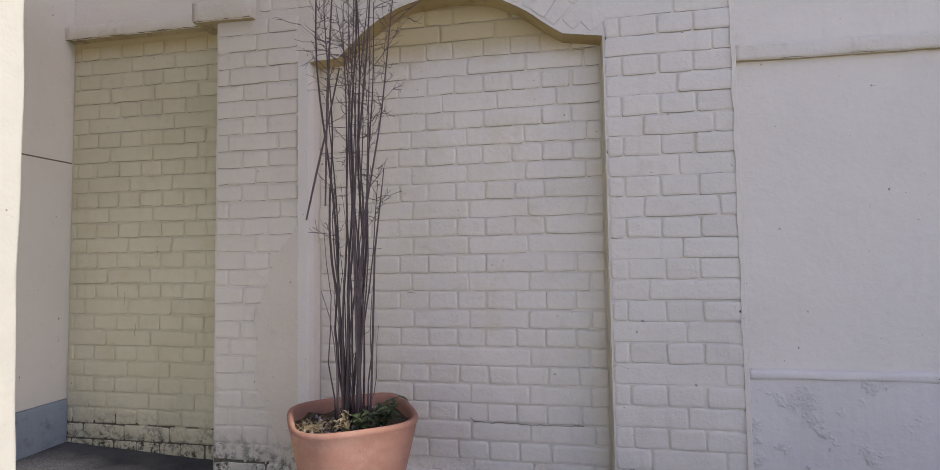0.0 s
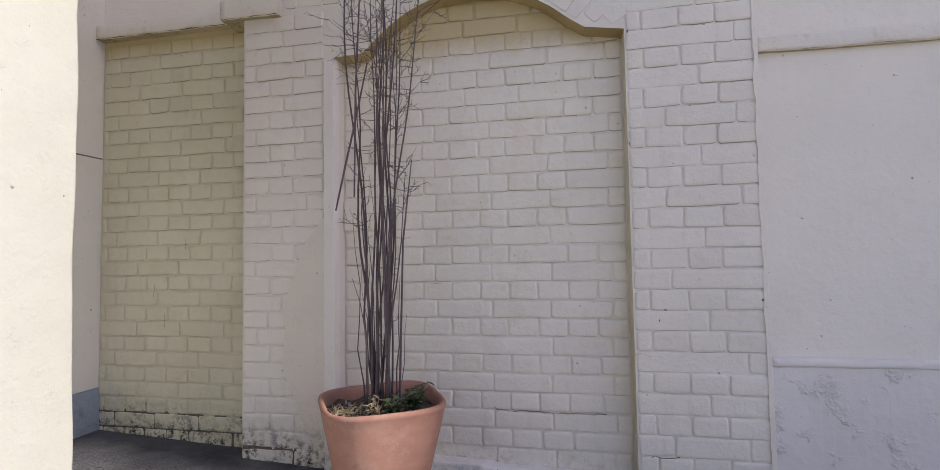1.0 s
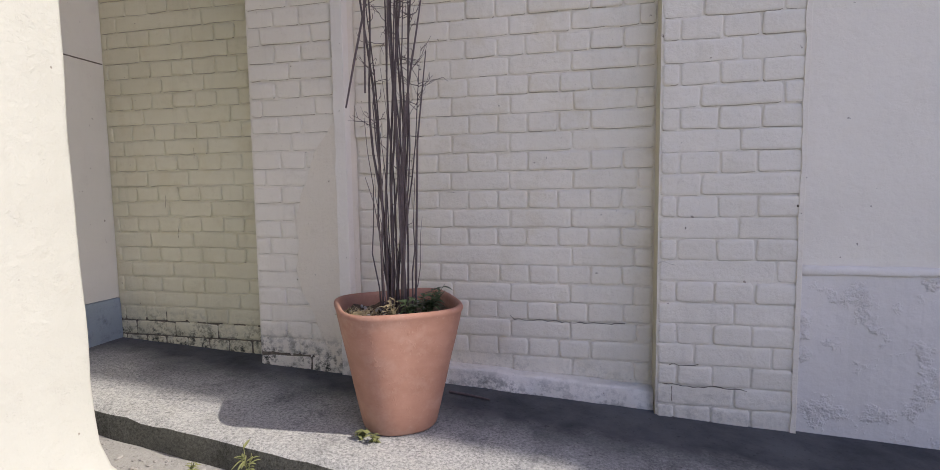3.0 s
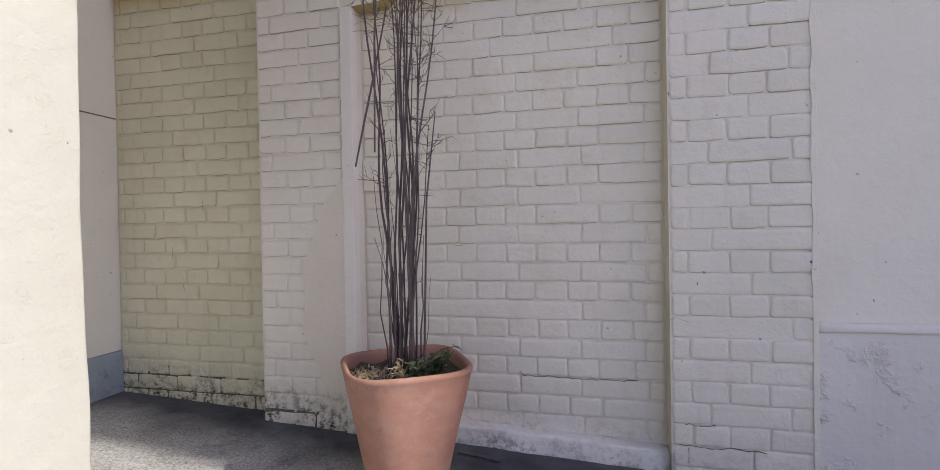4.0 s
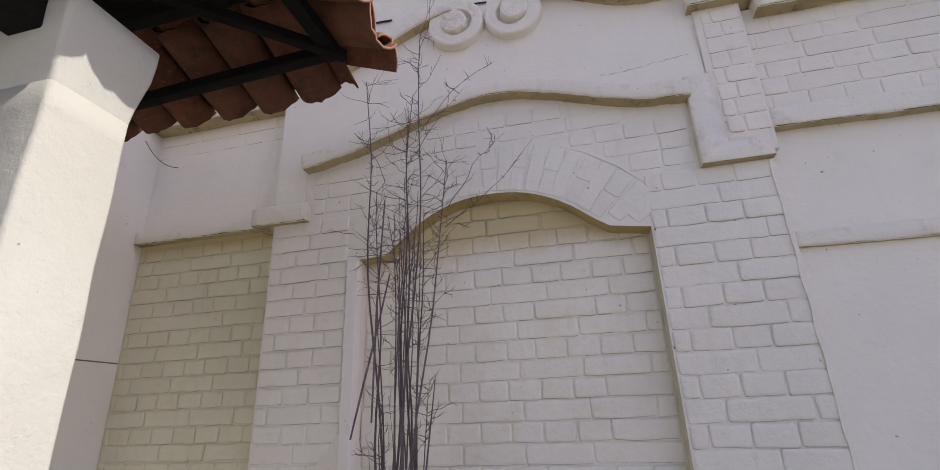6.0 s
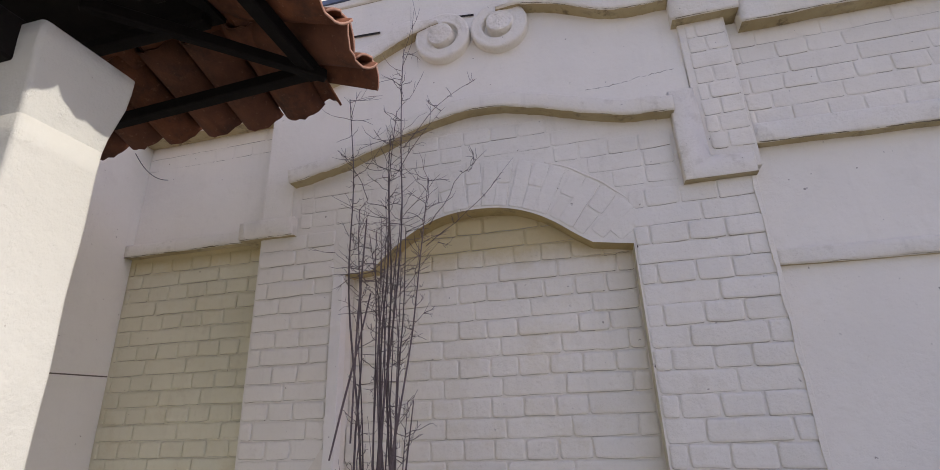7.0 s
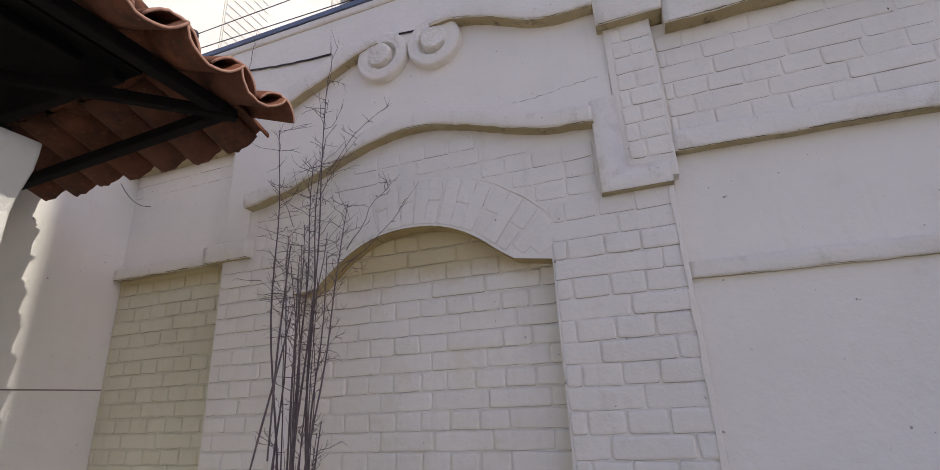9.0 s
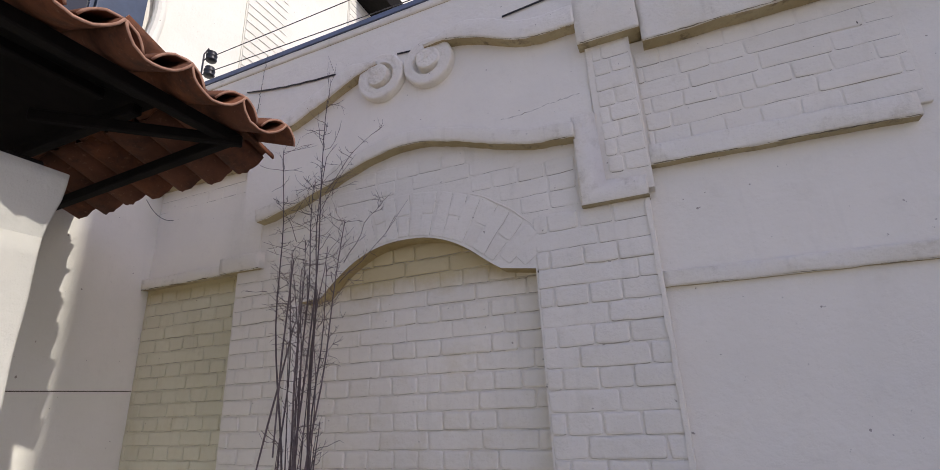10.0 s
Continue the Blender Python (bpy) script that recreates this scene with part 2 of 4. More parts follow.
def box(bm, x0, x1, y0, y1, z0, z1, bevel=0.0, seg=2):
    r = bmesh.ops.create_cube(bm, size=1, matrix=Matrix.Translation(((x0 + x1) / 2, (y0 + y1) / 2, (z0 + z1) / 2)) @ Matrix.Diagonal((x1 - x0, y1 - y0, z1 - z0, 1)))
    if bevel:
        es = list({e for v in r["verts"] for e in v.link_edges})
        bmesh.ops.bevel(bm, geom=es, offset=bevel, segments=seg, affect="EDGES", profile=0.5)
    return bm


def worn_bar(x0, x1, y0, y1, z0, z1, wear=0.004, step=0.06, seed=0):
    """A moulding run by hand: a bar along x with rounded, wavering edges."""
    bm = bmesh.new()
    n = max(2, int((x1 - x0) / step))
    r = min(0.012, (z1 - z0) / 3)
    prof = [(y1, z0), (y0 + r, z0), (y0 + r * 0.3, z0 + r * 0.3), (y0, z0 + r), (y0, z1 - r), (y0 + r * 0.3, z1 - r * 0.3), (y0 + r, z1), (y1, z1)]
    rings = []
    for i in range(n + 1):
        x = x0 + (x1 - x0) * i / n
        ring = []
        for k, (y, z) in enumerate(prof):
            w = noise.noise_vector((x * 6 + seed, k * 3.1, seed * 1.7))
            w += noise.noise_vector((x * 27 + seed, k * 2.3, seed * 0.7)) * 0.45
            ring.append(bm.verts.new((x, y + (w.x * wear if 0 < k < 7 else 0), z + w.y * wear)))
        rings.append(ring)
    for a, b in zip(rings, rings[1:]):
        for k in range(7):
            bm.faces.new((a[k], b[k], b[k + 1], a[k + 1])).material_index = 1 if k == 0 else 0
    bm.faces.new(rings[0])
    bm.faces.new(rings[-1][::-1])
    bmesh.ops.recalc_face_normals(bm, faces=bm.faces)
    return bm


def tube(bm, points, radii, sides=6):
    rings = []
    pts = [Vector(p) for p in points]
    for i, p in enumerate(pts):
        d = (pts[min(i + 1, len(pts) - 1)] - pts[max(i - 1, 0)]).normalized()
        u = d.cross(Vector((0.31, 0.9, 0.2))).normalized()
        v = d.cross(u)
        r = radii[i] if isinstance(radii, (list, tuple)) else radii
        rings.append([bm.verts.new(p + r * (math.cos(a) * u + math.sin(a) * v)) for a in [2 * math.pi * k / sides for k in range(sides)]])
    for a, b in zip(rings, rings[1:]):
        for k in range(sides):
            bm.faces.new((a[k], a[(k + 1) % sides], b[(k + 1) % sides], b[k]))
    bm.faces.new(rings[0][::-1])
    bm.faces.new(rings[-1])
    return bm


def beam(bm, a, b, w, h):
    a, b = Vector(a), Vector(b)
    d = b - a
    m = Matrix.Translation((a + b) / 2) @ d.to_track_quat("X", "Z").to_matrix().to_4x4() @ Matrix.Diagonal((d.length, w, h, 1))
    r = bmesh.ops.create_cube(bm, size=1, matrix=m)
    bmesh.ops.bevel(bm, geom=list({e for v in r["verts"] for e in v.link_edges}), offset=0.006, segments=1, affect="EDGES")
    return bm


def floor_z(x):
    return -0.119 - 0.058 * x


def kerb_y(x):
    return -0.65 - 0.1 * (x + 2.2)


# ---- ground, pavement, kerb ----
def grid_sheet(bm, xs, ys, zf):
    vs = [[bm.verts.new((x, y, zf(x, y))) for y in ys] for x in xs]
    for i in range(len(xs) - 1):
        for j in range(len(ys) - 1):
            bm.faces.new((vs[i][j], vs[i + 1][j], vs[i + 1][j + 1], vs[i][j + 1]))
    return bm


STEP = 0.105


def ground_z(x, y):
    near = max(0.0, 1 - max(0, abs(x) - 6) / 6)
    return floor_z(max(-6, min(6, x))) - STEP + 0.006 * noise.noise((x * 2.2, y * 2.2, 0)) * near


xs = [-400, -60, -12] + [-6 + 0.25 * i for i in range(49)] + [12, 60, 400]
ys = [-400, -60, -12] + [-6 + 0.25 * i for i in range(30)] + [3, 12, 60, 400]
structure(part("ground", grid_sheet(bmesh.new(), xs, ys, ground_z), GROUND, None, smooth=True), "grey dusty cement yard floor below the kerb", "ground")

bm = bmesh.new()
n = 130
cols = []
for i in range(n + 1):
    x = -2.95 + 8.95 * i / n
    k = kerb_y(x) + 0.012 * noise.noise((x * 3, 1.5, 0)) + 0.006 * noise.noise((x * 14, 4, 0))
    z = floor_z(x)
    row = []
    for j, f in enumerate([0, 0.15, 0.3, 0.45, 0.6, 0.75, 0.86]):
        y = 0.3 + (k - 0.3) * f
        row.append(bm.verts.new((x, y, z + 0.004 * noise.noise((x * 4, y * 4, 3)))))
    cols.append(row)
for a, b in zip(cols, cols[1:]):
    for j in range(6):
        bm.faces.new((a[j], a[j + 1], b[j + 1], b[j]))
pavement = structure(part("pavement", bm, PAVING, None, smooth=True), "dark lichen-stained concrete pavement along the wall", "pavement")

bm, bk = bmesh.new(), bmesh.new()
top, side = [], []
for i in range(n + 1):
    x = -2.95 + 8.95 * i / n
    w = lambda s: noise.noise((x * 7, s, 2)) * 0.010 + noise.noise((x * 25, s, 5)) * 0.006
    k, z = kerb_y(x), floor_z(x)
    y_in = 0.3 + (k - 0.3) * 0.86
    top.append([bm.verts.new(p) for p in ((x, y_in, z + 0.001), (x, k + 0.03 + w(1), z + 0.002 + w(2)), (x, k + 0.006 + w(1), z - 0.010 + w(3)))])
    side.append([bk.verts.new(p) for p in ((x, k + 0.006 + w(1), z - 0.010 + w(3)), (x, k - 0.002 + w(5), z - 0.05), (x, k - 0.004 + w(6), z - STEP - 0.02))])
for a, b in zip(top, top[1:]):
    for j in range(2):
        bm.faces.new((a[j], a[j + 1], b[j + 1], b[j]))
for a, b in zip(side, side[1:]):
    for j in range(2):
        bk.faces.new((a[j], a[j + 1], b[j + 1], b[j]))
kerb = structure(part("kerb", bm, KERB_TOP, None, smooth=True), "worn pale concrete kerb edge with black mossy side", "kerb")
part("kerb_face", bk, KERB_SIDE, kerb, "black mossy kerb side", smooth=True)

# ---- the wall: core and plates ----
structure(part("wall_core", box(bmesh.new(), -2.94, 6, 0.24, 0.55, -0.5, 3.9), PLASTER), "thick cream-painted masonry garden wall", "wall")

NICHE_L, NICHE_R, SHOULDER = -1.415, 0.0, 2.015
ARCH_C, ARCH_W, ARCH_TOP = -0.72, 0.545, 2.28


def arch_z(x):
    u = min(1.0, abs(x - ARCH_C) / ARCH_W)
    foot = max(0.0, (u - 0.80) / 0.20)
    return ARCH_TOP - (ARCH_TOP - SHOULDER) * u ** 2.3 + (0.032 if x > ARCH_C else 0.010) * foot * foot * (1 - 0.15 * foot)


def mid_curve(x):
    """Underside of the middle moulding, an ogee hump."""
    left = x < -0.68
    c = (x + 0.68) / (0.86 if left else 0.77)
    base = 2.522 if left else 2.566
    return base + (2.811 - base) * math.exp(-1.55 * c * c) + 0.025 * max(0.0, x - 0.02) / 0.24


def upper_curve(x):
    """Underside of the upper moulding, which climbs to the two scrolls."""
    if x < -0.68:
        u = (x + 1.62) / 0.76
        u = max(0.0, min(1.0, u))
        return 3.165 + 0.27 * (0.35 * u + 0.65 * u * u * (3 - 2 * u))
    u = max(0.0, min(1.0, (x + 0.45) / 0.62))
    return 3.43 - 0.185 * u * u * (3 - 2 * u)


span = lambda a, b, k: [a + (b - a) * i / k for i in range(k + 1)]
arch_pts = [(x, arch_z(x)) for x in span(ARCH_C - ARCH_W, ARCH_C + ARCH_W, 36)]
LEFT, RIGHT = -1.93, 0.545
JOINT = 0.011
bm = bmesh.new()
left_poly = [(LEFT, -0.45), (NICHE_L, -0.45), (NICHE_L, SHOULDER)] + [p for p in arch_pts if p[0] <= ARCH_C] + [(ARCH_C, 3.45)] + [(x, upper_curve(x) + 0.04) for x in span(-0.75, -1.62, 14)] + [(LEFT, 3.2)]
right_poly = [(RIGHT, -0.45), (RIGHT, 3.3)] + [(x, upper_curve(x) + 0.04) for x in span(0.33, -0.68, 14)] + [(ARCH_C, 3.45)] + [p for p in arch_pts if p[0] >= ARCH_C] + [(NICHE_R, SHOULDER), (NICHE_R, -0.45)]
slab(bm, left_poly, JOINT, 0.25)
slab(bm, right_poly, JOINT, 0.25)
bmesh.ops.recalc_face_normals(bm, faces=bm.faces)
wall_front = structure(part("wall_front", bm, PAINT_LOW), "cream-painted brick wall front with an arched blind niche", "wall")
# Arch soffit takes the painted bounce colour.
tinted_underside(wall_front, lambda n, c: (n.z < -0.2 and 1.9 < c.z < 2.35))
# The niche reveal gets the same painted bounce tint.
wall_front.data.materials.append(PAINT_BOUNCE)
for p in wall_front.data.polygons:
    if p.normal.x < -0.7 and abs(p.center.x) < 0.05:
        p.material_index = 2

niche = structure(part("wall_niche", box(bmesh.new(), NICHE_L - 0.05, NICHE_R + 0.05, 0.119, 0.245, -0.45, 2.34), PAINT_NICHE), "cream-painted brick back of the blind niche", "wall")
bm = worn_bar(NICHE_L + 0.002, NICHE_R - 0.002, 0.05, 0.15, -0.32, -0.03, 0.01, seed=4)
for v in bm.verts:
    v.co.z += floor_z(v.co.x) + 0.119 + (0.0)
structure(part("niche_plinth", bm, PLINTH, None, smooth=True), "low plastered plinth at the foot of the niche", "plinth")

panel_left = structure(part("wall_left_panel", box(bmesh.new(), -2.95, LEFT + 0.02, 0.124, 0.245, -0.45, 2.31), PAINT_BOUNCE), "recessed cream-painted brick panel in the garden wall", "wall")
upper_left = structure(part("wall_upper_left", box(bmesh.new(), -2.95, -1.91, 0.115, 0.245, 2.3, 3.12), PLASTER), "recessed plain plaster panel above a ledge", "wall")
structure(part("wall_attic", box(bmesh.new(), -2.95, 0.40, 0.075, 0.245, 3.1, 3.875), PLASTER), "plain plastered top of the garden wall", "wall")

# plaster layer between the two mouldings
out = [(LEFT - 0.004, 2.36), (-1.755, 2.36), (-1.755, 2.60)] + [(x, mid_curve(x) + 0.04) for x in span(-1.70, 0.25, 40)] + [(0.37, 2.69), (0.37, 3.12), (0.34, 3.30)] + [(x, upper_curve(x) + 0.03) for x in span(0.30, -1.60, 40)] + [(LEFT - 0.004, 3.17)]
bm = slab(bmesh.new(), out, 0.005, 0.12, 0.004)
bmesh.ops.recalc_face_normals(bm, faces=bm.faces)
structure(part("wall_pediment", bm, PLASTER), "cracked cream plaster gable field between two curved mouldings", "wall")

structure(part("wall_pilaster_top", box(bmesh.new(), 0.362, 0.578, -0.014, 0.06, 2.30, 3.13, 0.004), PAINT), "cream-painted brick top of the pilaster", "wall")
pilaster_top = bpy.data.objects["wall_pilaster_top"]
# right of the pilaster
structure(part("wall_right", box(bmesh.new(), RIGHT - 0.02, 6, 0.048, 0.245, 0.5, 3.2), PLASTER), "smooth cream plaster wall field", "wall")
bm = worn_bar(RIGHT - 0.01, 6, 0.026, 0.245, -0.6, 0.535, 0.006, 0.05, seed=9)
structure(part("wall_dado", bm, DADO, None, smooth=False), "gritty weathered plaster dado along the wall foot", "dado")
panel_right = structure(part("wall_right_panel", box(bmesh.new(), RIGHT, 1.615, 0.029, 0.1, 2.45, 3.1, 0.004), PAINT), "cream-painted brick panel between two ledges", "wall")

# White bar that paints the highlight of the dado's bevelled top.
bm = worn_bar(RIGHT + 0.004, 6, 0.018, 0.1, 0.502, 0.541, 0.005, 0.03, seed=14)
structure(part("dado_lip", bm, PLINTH, None, smooth=True), "rounded plaster lip along the dado top, its lit edge painted white", "moulding")

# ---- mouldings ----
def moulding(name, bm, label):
    """The underside of a bar or band is its second material: ochre stain with bounced light painted in."""
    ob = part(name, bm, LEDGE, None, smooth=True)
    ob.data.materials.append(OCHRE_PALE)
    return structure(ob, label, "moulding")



def sagging(bm, x0, fall):
    """Lets a bar fall gently to the east of x0."""
    for v in bm.verts:
        v.co.z -= fall * (v.co.x - x0)
    return bm


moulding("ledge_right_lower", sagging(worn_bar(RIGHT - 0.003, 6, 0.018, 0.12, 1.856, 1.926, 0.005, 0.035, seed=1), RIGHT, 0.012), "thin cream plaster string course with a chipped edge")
moulding("ledge_right_upper", sagging(worn_bar(0.5735, 1.555, -0.012, 0.12, 2.412, 2.512, 0.006, 0.035, seed=2), 0.57, 0.026), "cream ledge under the brick panel with ochre-tinted underside")
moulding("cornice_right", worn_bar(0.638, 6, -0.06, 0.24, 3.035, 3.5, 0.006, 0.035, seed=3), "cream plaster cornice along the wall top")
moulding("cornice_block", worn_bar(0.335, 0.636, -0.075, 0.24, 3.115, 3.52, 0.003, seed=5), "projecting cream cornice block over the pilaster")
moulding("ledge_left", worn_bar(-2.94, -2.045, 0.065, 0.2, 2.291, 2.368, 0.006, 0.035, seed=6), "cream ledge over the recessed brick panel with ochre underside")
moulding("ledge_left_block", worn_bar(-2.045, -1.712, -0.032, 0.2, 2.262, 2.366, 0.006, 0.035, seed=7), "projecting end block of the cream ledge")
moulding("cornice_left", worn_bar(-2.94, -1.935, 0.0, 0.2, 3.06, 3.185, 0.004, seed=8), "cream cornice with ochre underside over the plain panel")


def curved_band(fn, x0, x1, thick, y0, y1, steps=110, seed=0.0, taper=None):
    bm = bmesh.new()
    rings = []
    for i in range(steps + 1):
        x = x0 + (x1 - x0) * i / steps
        d = (fn(x + 0.01) - fn(x - 0.01)) / 0.02
        nx, nz = -d / math.hypot(1, d), 1 / math.hypot(1, d)
        w = noise.noise_vector((x * 7, seed, 1.0)) * 0.006 + noise.noise_vector((x * 29, seed, 4.0)) * 0.004
        z = fn(x) + w.x
        t = thick + w.z
        if taper:
            f = max(0.0, min(1.0, (x - taper[0]) / (taper[1] - taper[0])))
            t = 0.016 + (t - 0.016) * f * f * (3 - 2 * f)
        ring = []
        for y, h in ((y1, 0), (y0 + 0.012 + w.y, 0), (y0 + 0.003 + w.y, 0.004), (y0 + w.y, 0.014), (y0 + w.y, t - 0.012), (y0 + 0.006 + w.y, t - 0.002), (y1, t + 0.004)):
            ring.append(bm.verts.new((x + nx * h, y, z + nz * h)))
        rings.append(ring)
    for a, b in zip(rings, rings[1:]):
        for k in range(6):
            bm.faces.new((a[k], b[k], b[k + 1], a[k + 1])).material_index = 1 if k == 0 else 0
    bm.faces.new(rings[0])
    bm.faces.new(rings[-1][::-1])
    bmesh.ops.recalc_face_normals(bm, faces=bm.faces)
    return bm


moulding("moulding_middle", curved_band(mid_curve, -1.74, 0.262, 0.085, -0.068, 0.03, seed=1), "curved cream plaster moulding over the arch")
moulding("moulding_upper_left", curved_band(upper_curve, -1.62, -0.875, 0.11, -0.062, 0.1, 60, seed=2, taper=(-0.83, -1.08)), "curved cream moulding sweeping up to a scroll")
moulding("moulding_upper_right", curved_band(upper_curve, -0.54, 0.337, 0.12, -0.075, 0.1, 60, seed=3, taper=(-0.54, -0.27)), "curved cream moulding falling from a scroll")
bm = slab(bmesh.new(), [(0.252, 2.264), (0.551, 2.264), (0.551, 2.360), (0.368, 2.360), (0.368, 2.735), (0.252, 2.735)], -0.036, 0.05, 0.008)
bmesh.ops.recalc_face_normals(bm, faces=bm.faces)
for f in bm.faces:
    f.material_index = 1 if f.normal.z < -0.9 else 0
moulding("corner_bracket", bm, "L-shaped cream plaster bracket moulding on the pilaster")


def scroll(cx, cz, groove):
    """A plaster volute: a thick disc with a raised eye; the groove round the eye is deepest towards the angle given."""
    bm = bmesh.new()
    r0, n = 0.160, 72
    rings = []
    for y, r in ((0.06, r0), (-0.032, r0), (-0.043, r0 - 0.004), (-0.047, r0 - 0.014)):
        rings.append([bm.verts.new((cx + (r + 0.003 * noise.noise((math.cos(a) * 2, math.sin(a) * 2, cx))) * math.cos(a), y, cz + r * math.sin(a))) for a in [2 * math.pi * k / n for k in range(n)]])
    for a, b in zip(rings, rings[1:]):
        for k in range(n):
            bm.faces.new((a[k], a[(k + 1) % n], b[(k + 1) % n], b[k]))
    # the face: eye and groove as a height field over polar rings
    radii = [r0 - 0.014 - (r0 - 0.014) * i / 46 for i in range(47)]
    prev = rings[-1]
    for r in radii[1:]:
        if r < 0.003:
            c = bm.verts.new((cx, -0.069, cz))
            for k in range(n):
                bm.faces.new((prev[k], prev[(k + 1) % n], c))
            break
        ring = []
        for k in range(n):
            a = 2 * math.pi * k / n
            off = (a - groove + math.pi) % (2 * math.pi) - math.pi
            eye = 0.074 - 0.007 * math.cos(off)
            w = 0.024 * max(0.0, math.cos(0.75 * off)) ** 0.8
            step = lambda d: 1 / (1 + math.exp(-d / 0.0014))
            cut = step(r - eye) * step(eye + w - r) if w > 0.003 else 0.0
            y = -0.047 + 0.040 * cut - 0.024 * step(eye - r) * (0.35 + 0.65 * max(0.0, math.cos(0.5 * off)))
            y += (0.004 * noise.noise((r * 90, math.cos(a) * 4, math.sin(a) * 4 + cx)) if r < eye else 0.0)
            ring.append(bm.verts.new((cx + r * math.cos(a), y + 0.002 * noise.noise((r * 60, math.cos(a) * 3, cx)), cz + r * math.sin(a))))
        for k in range(n):
            bm.faces.new((prev[k], prev[(k + 1) % n], ring[(k + 1) % n], ring[k]))
        prev = ring
    bmesh.ops.recalc_face_normals(bm, faces=bm.faces)
    return bm


for cx, groove in ((-0.858, radians(-8)), (-0.530, radians(215))):
    ob = structure(part("scroll", scroll(cx, 3.345, groove), LEDGE, None, smooth=True), "round cream plaster scroll ornament with a raised eye", "ornament")
    ob["group"] = "paired scrolls"

bm = worn_bar(-2.95, 6, -0.0, 0.55, 3.902, 3.938, 0.0012, 0.3, seed=11)
for v in bm.verts:
    v.co.y = max(v.co.y, 0.055)
structure(part("coping", bm, BLUE_METAL, None), "blue-grey metal flashing along the wall top", "coping")
moulding("coping_bed", worn_bar(-2.95, 0.4, 0.06, 0.2, 3.845, 3.90, 0.002, 0.12, seed=12), "thin mortar bed under the metal flashing")

# smooth strips on the arrises, and the plastered repair on the west pilaster
def strip(name, pts, y0, y1, label, mat=PLASTER):
    bm = slab(bmesh.new(), pts, y0, y1, 0.004)
    bmesh.ops.recalc_face_normals(bm, faces=bm.faces)
    structure(part(name, bm, mat), label, "plaster")


def ragged(x, z0, z1, k, amp, seed):
    return [(x + amp * noise.noise((z0 + (z1 - z0) * i / k * 9.0, seed, 0)) + amp * 0.4 * noise.noise((i * 1.7, seed, 5)), z0 + (z1 - z0) * i / k) for i in range(k + 1)]


strip("arris_left", [(NICHE_L + 0.003, -0.12), (NICHE_L + 0.003, SHOULDER - 0.01)] + ragged(-1.468, SHOULDER - 0.01, -0.12, 50, 0.006, 7), -0.006, 0.05, "smooth pale plaster edge beside the niche", PLINTH)

strip("arris_right", [(RIGHT + 0.003, -0.3), (RIGHT + 0.003, 2.262)] + ragged(0.527, 2.262, -0.3, 80, 0.008, 3), -0.001, 0.05, "smooth cream plaster edge on the brick pilaster", PAINT)


def repair_edge(z):
    x = -1.69
    if z < 0.42:
        x += 0.17 * (0.42 - z) / 0.38
    if z > 0.7:
        x += 0.20 * ((z - 0.7) / 0.5) ** 1.6
    return x + 0.022 * noise.noise((z * 9, 3, 1)) + 0.011 * noise.noise((z * 30, 8, 1))


zz = span(-0.02, 1.2, 60)
strip("plaster_repair", [(-1.445, -0.02), (-1.445, 1.2)] + [(repair_edge(z), z) for z in zz[::-1]], -0.002, 0.05, "smooth cream plaster patch with a torn edge over bricks", PATCH)

# ---- the column and its tiled roof ----
column = thing("column", "white plastered square column with flared foot and block capital, sunlit", "column", (-1.66, -1.32, -0.12))
COL = [(-0.14, 0.205), (0.0, 0.200), (0.14, 0.194), (0.19, 0.186), (0.23, 0.160), (0.27, 0.140), (0.34, 0.126), (0.5, 0.119), (1.0, 0.116), (1.7, 0.114), (2.05, 0.113), (2.20, 0.114), (2.25, 0.118), (2.31, 0.127), (2.36, 0.135), (2.42, 0.139), (2.465, 0.140)]


def squarish(r, chamfer, steps=3):
    """A square with rounded corners: half width r, corner radius chamfer."""
    pts = []
    for qx, qy, a0 in ((1, 1, 0), (-1, 1, 90), (-1, -1, 180), (1, -1, 270)):
        for i in range(steps + 1):
            a = radians(a0 + 90 * i / steps)
            pts.append((qx * (r - chamfer) + chamfer * math.cos(a), qy * (r - chamfer) + chamfer * math.sin(a)))
    return pts


def column_piece(profile):
    bm = bmesh.new()
    rings = []
    dense = []
    for (z0, r0), (z1, r1) in zip(profile, profile[1:]):
        k = max(1, int((z1 - z0) / 0.06))
        dense += [(z0 + (z1 - z0) * i / k, r0 + (r1 - r0) * i / k) for i in range(k)]
    dense.append(profile[-1])
    for z, r in dense:
        ring = []
        for k, (x, y) in enumerate(squarish(r, 0.014)):
            w = noise.noise_vector((x * 9, y * 9, z * 4)) * 0.005
            ring.append(bm.verts.new((x + w.x, y + w.y, z)))
        rings.append(ring)
    n = len(rings[0])
    for a, b in zip(rings, rings[1:]):
        for k in range(n):
            bm.faces.new((a[k], a[(k + 1) % n], b[(k + 1) % n], b[k]))
    bm.faces.new(rings[-1])
    return bm


cut = [i for i, (z, r) in enumerate(COL) if z >= 2.20][0]
part("shaft", column_piece(COL[:cut + 1]), COLUMN_PAINT, column, smooth=True)
part("capital", column_piece(COL[cut:]), COLUMN_PAINT, column, smooth=True)

EX, NY, EZ, PITCH = -0.985, -0.475, 2.57, 0.40
ROLL, ROLL_N = 0.25, 0.228
roof = thing("tiled_roof", "hipped veranda roof of weathered half-round clay tiles on dark timbers", "roof", (-1.66, -1.32, 2.5))
inv = Matrix.Translation((1.66, 1.32, -2.5))


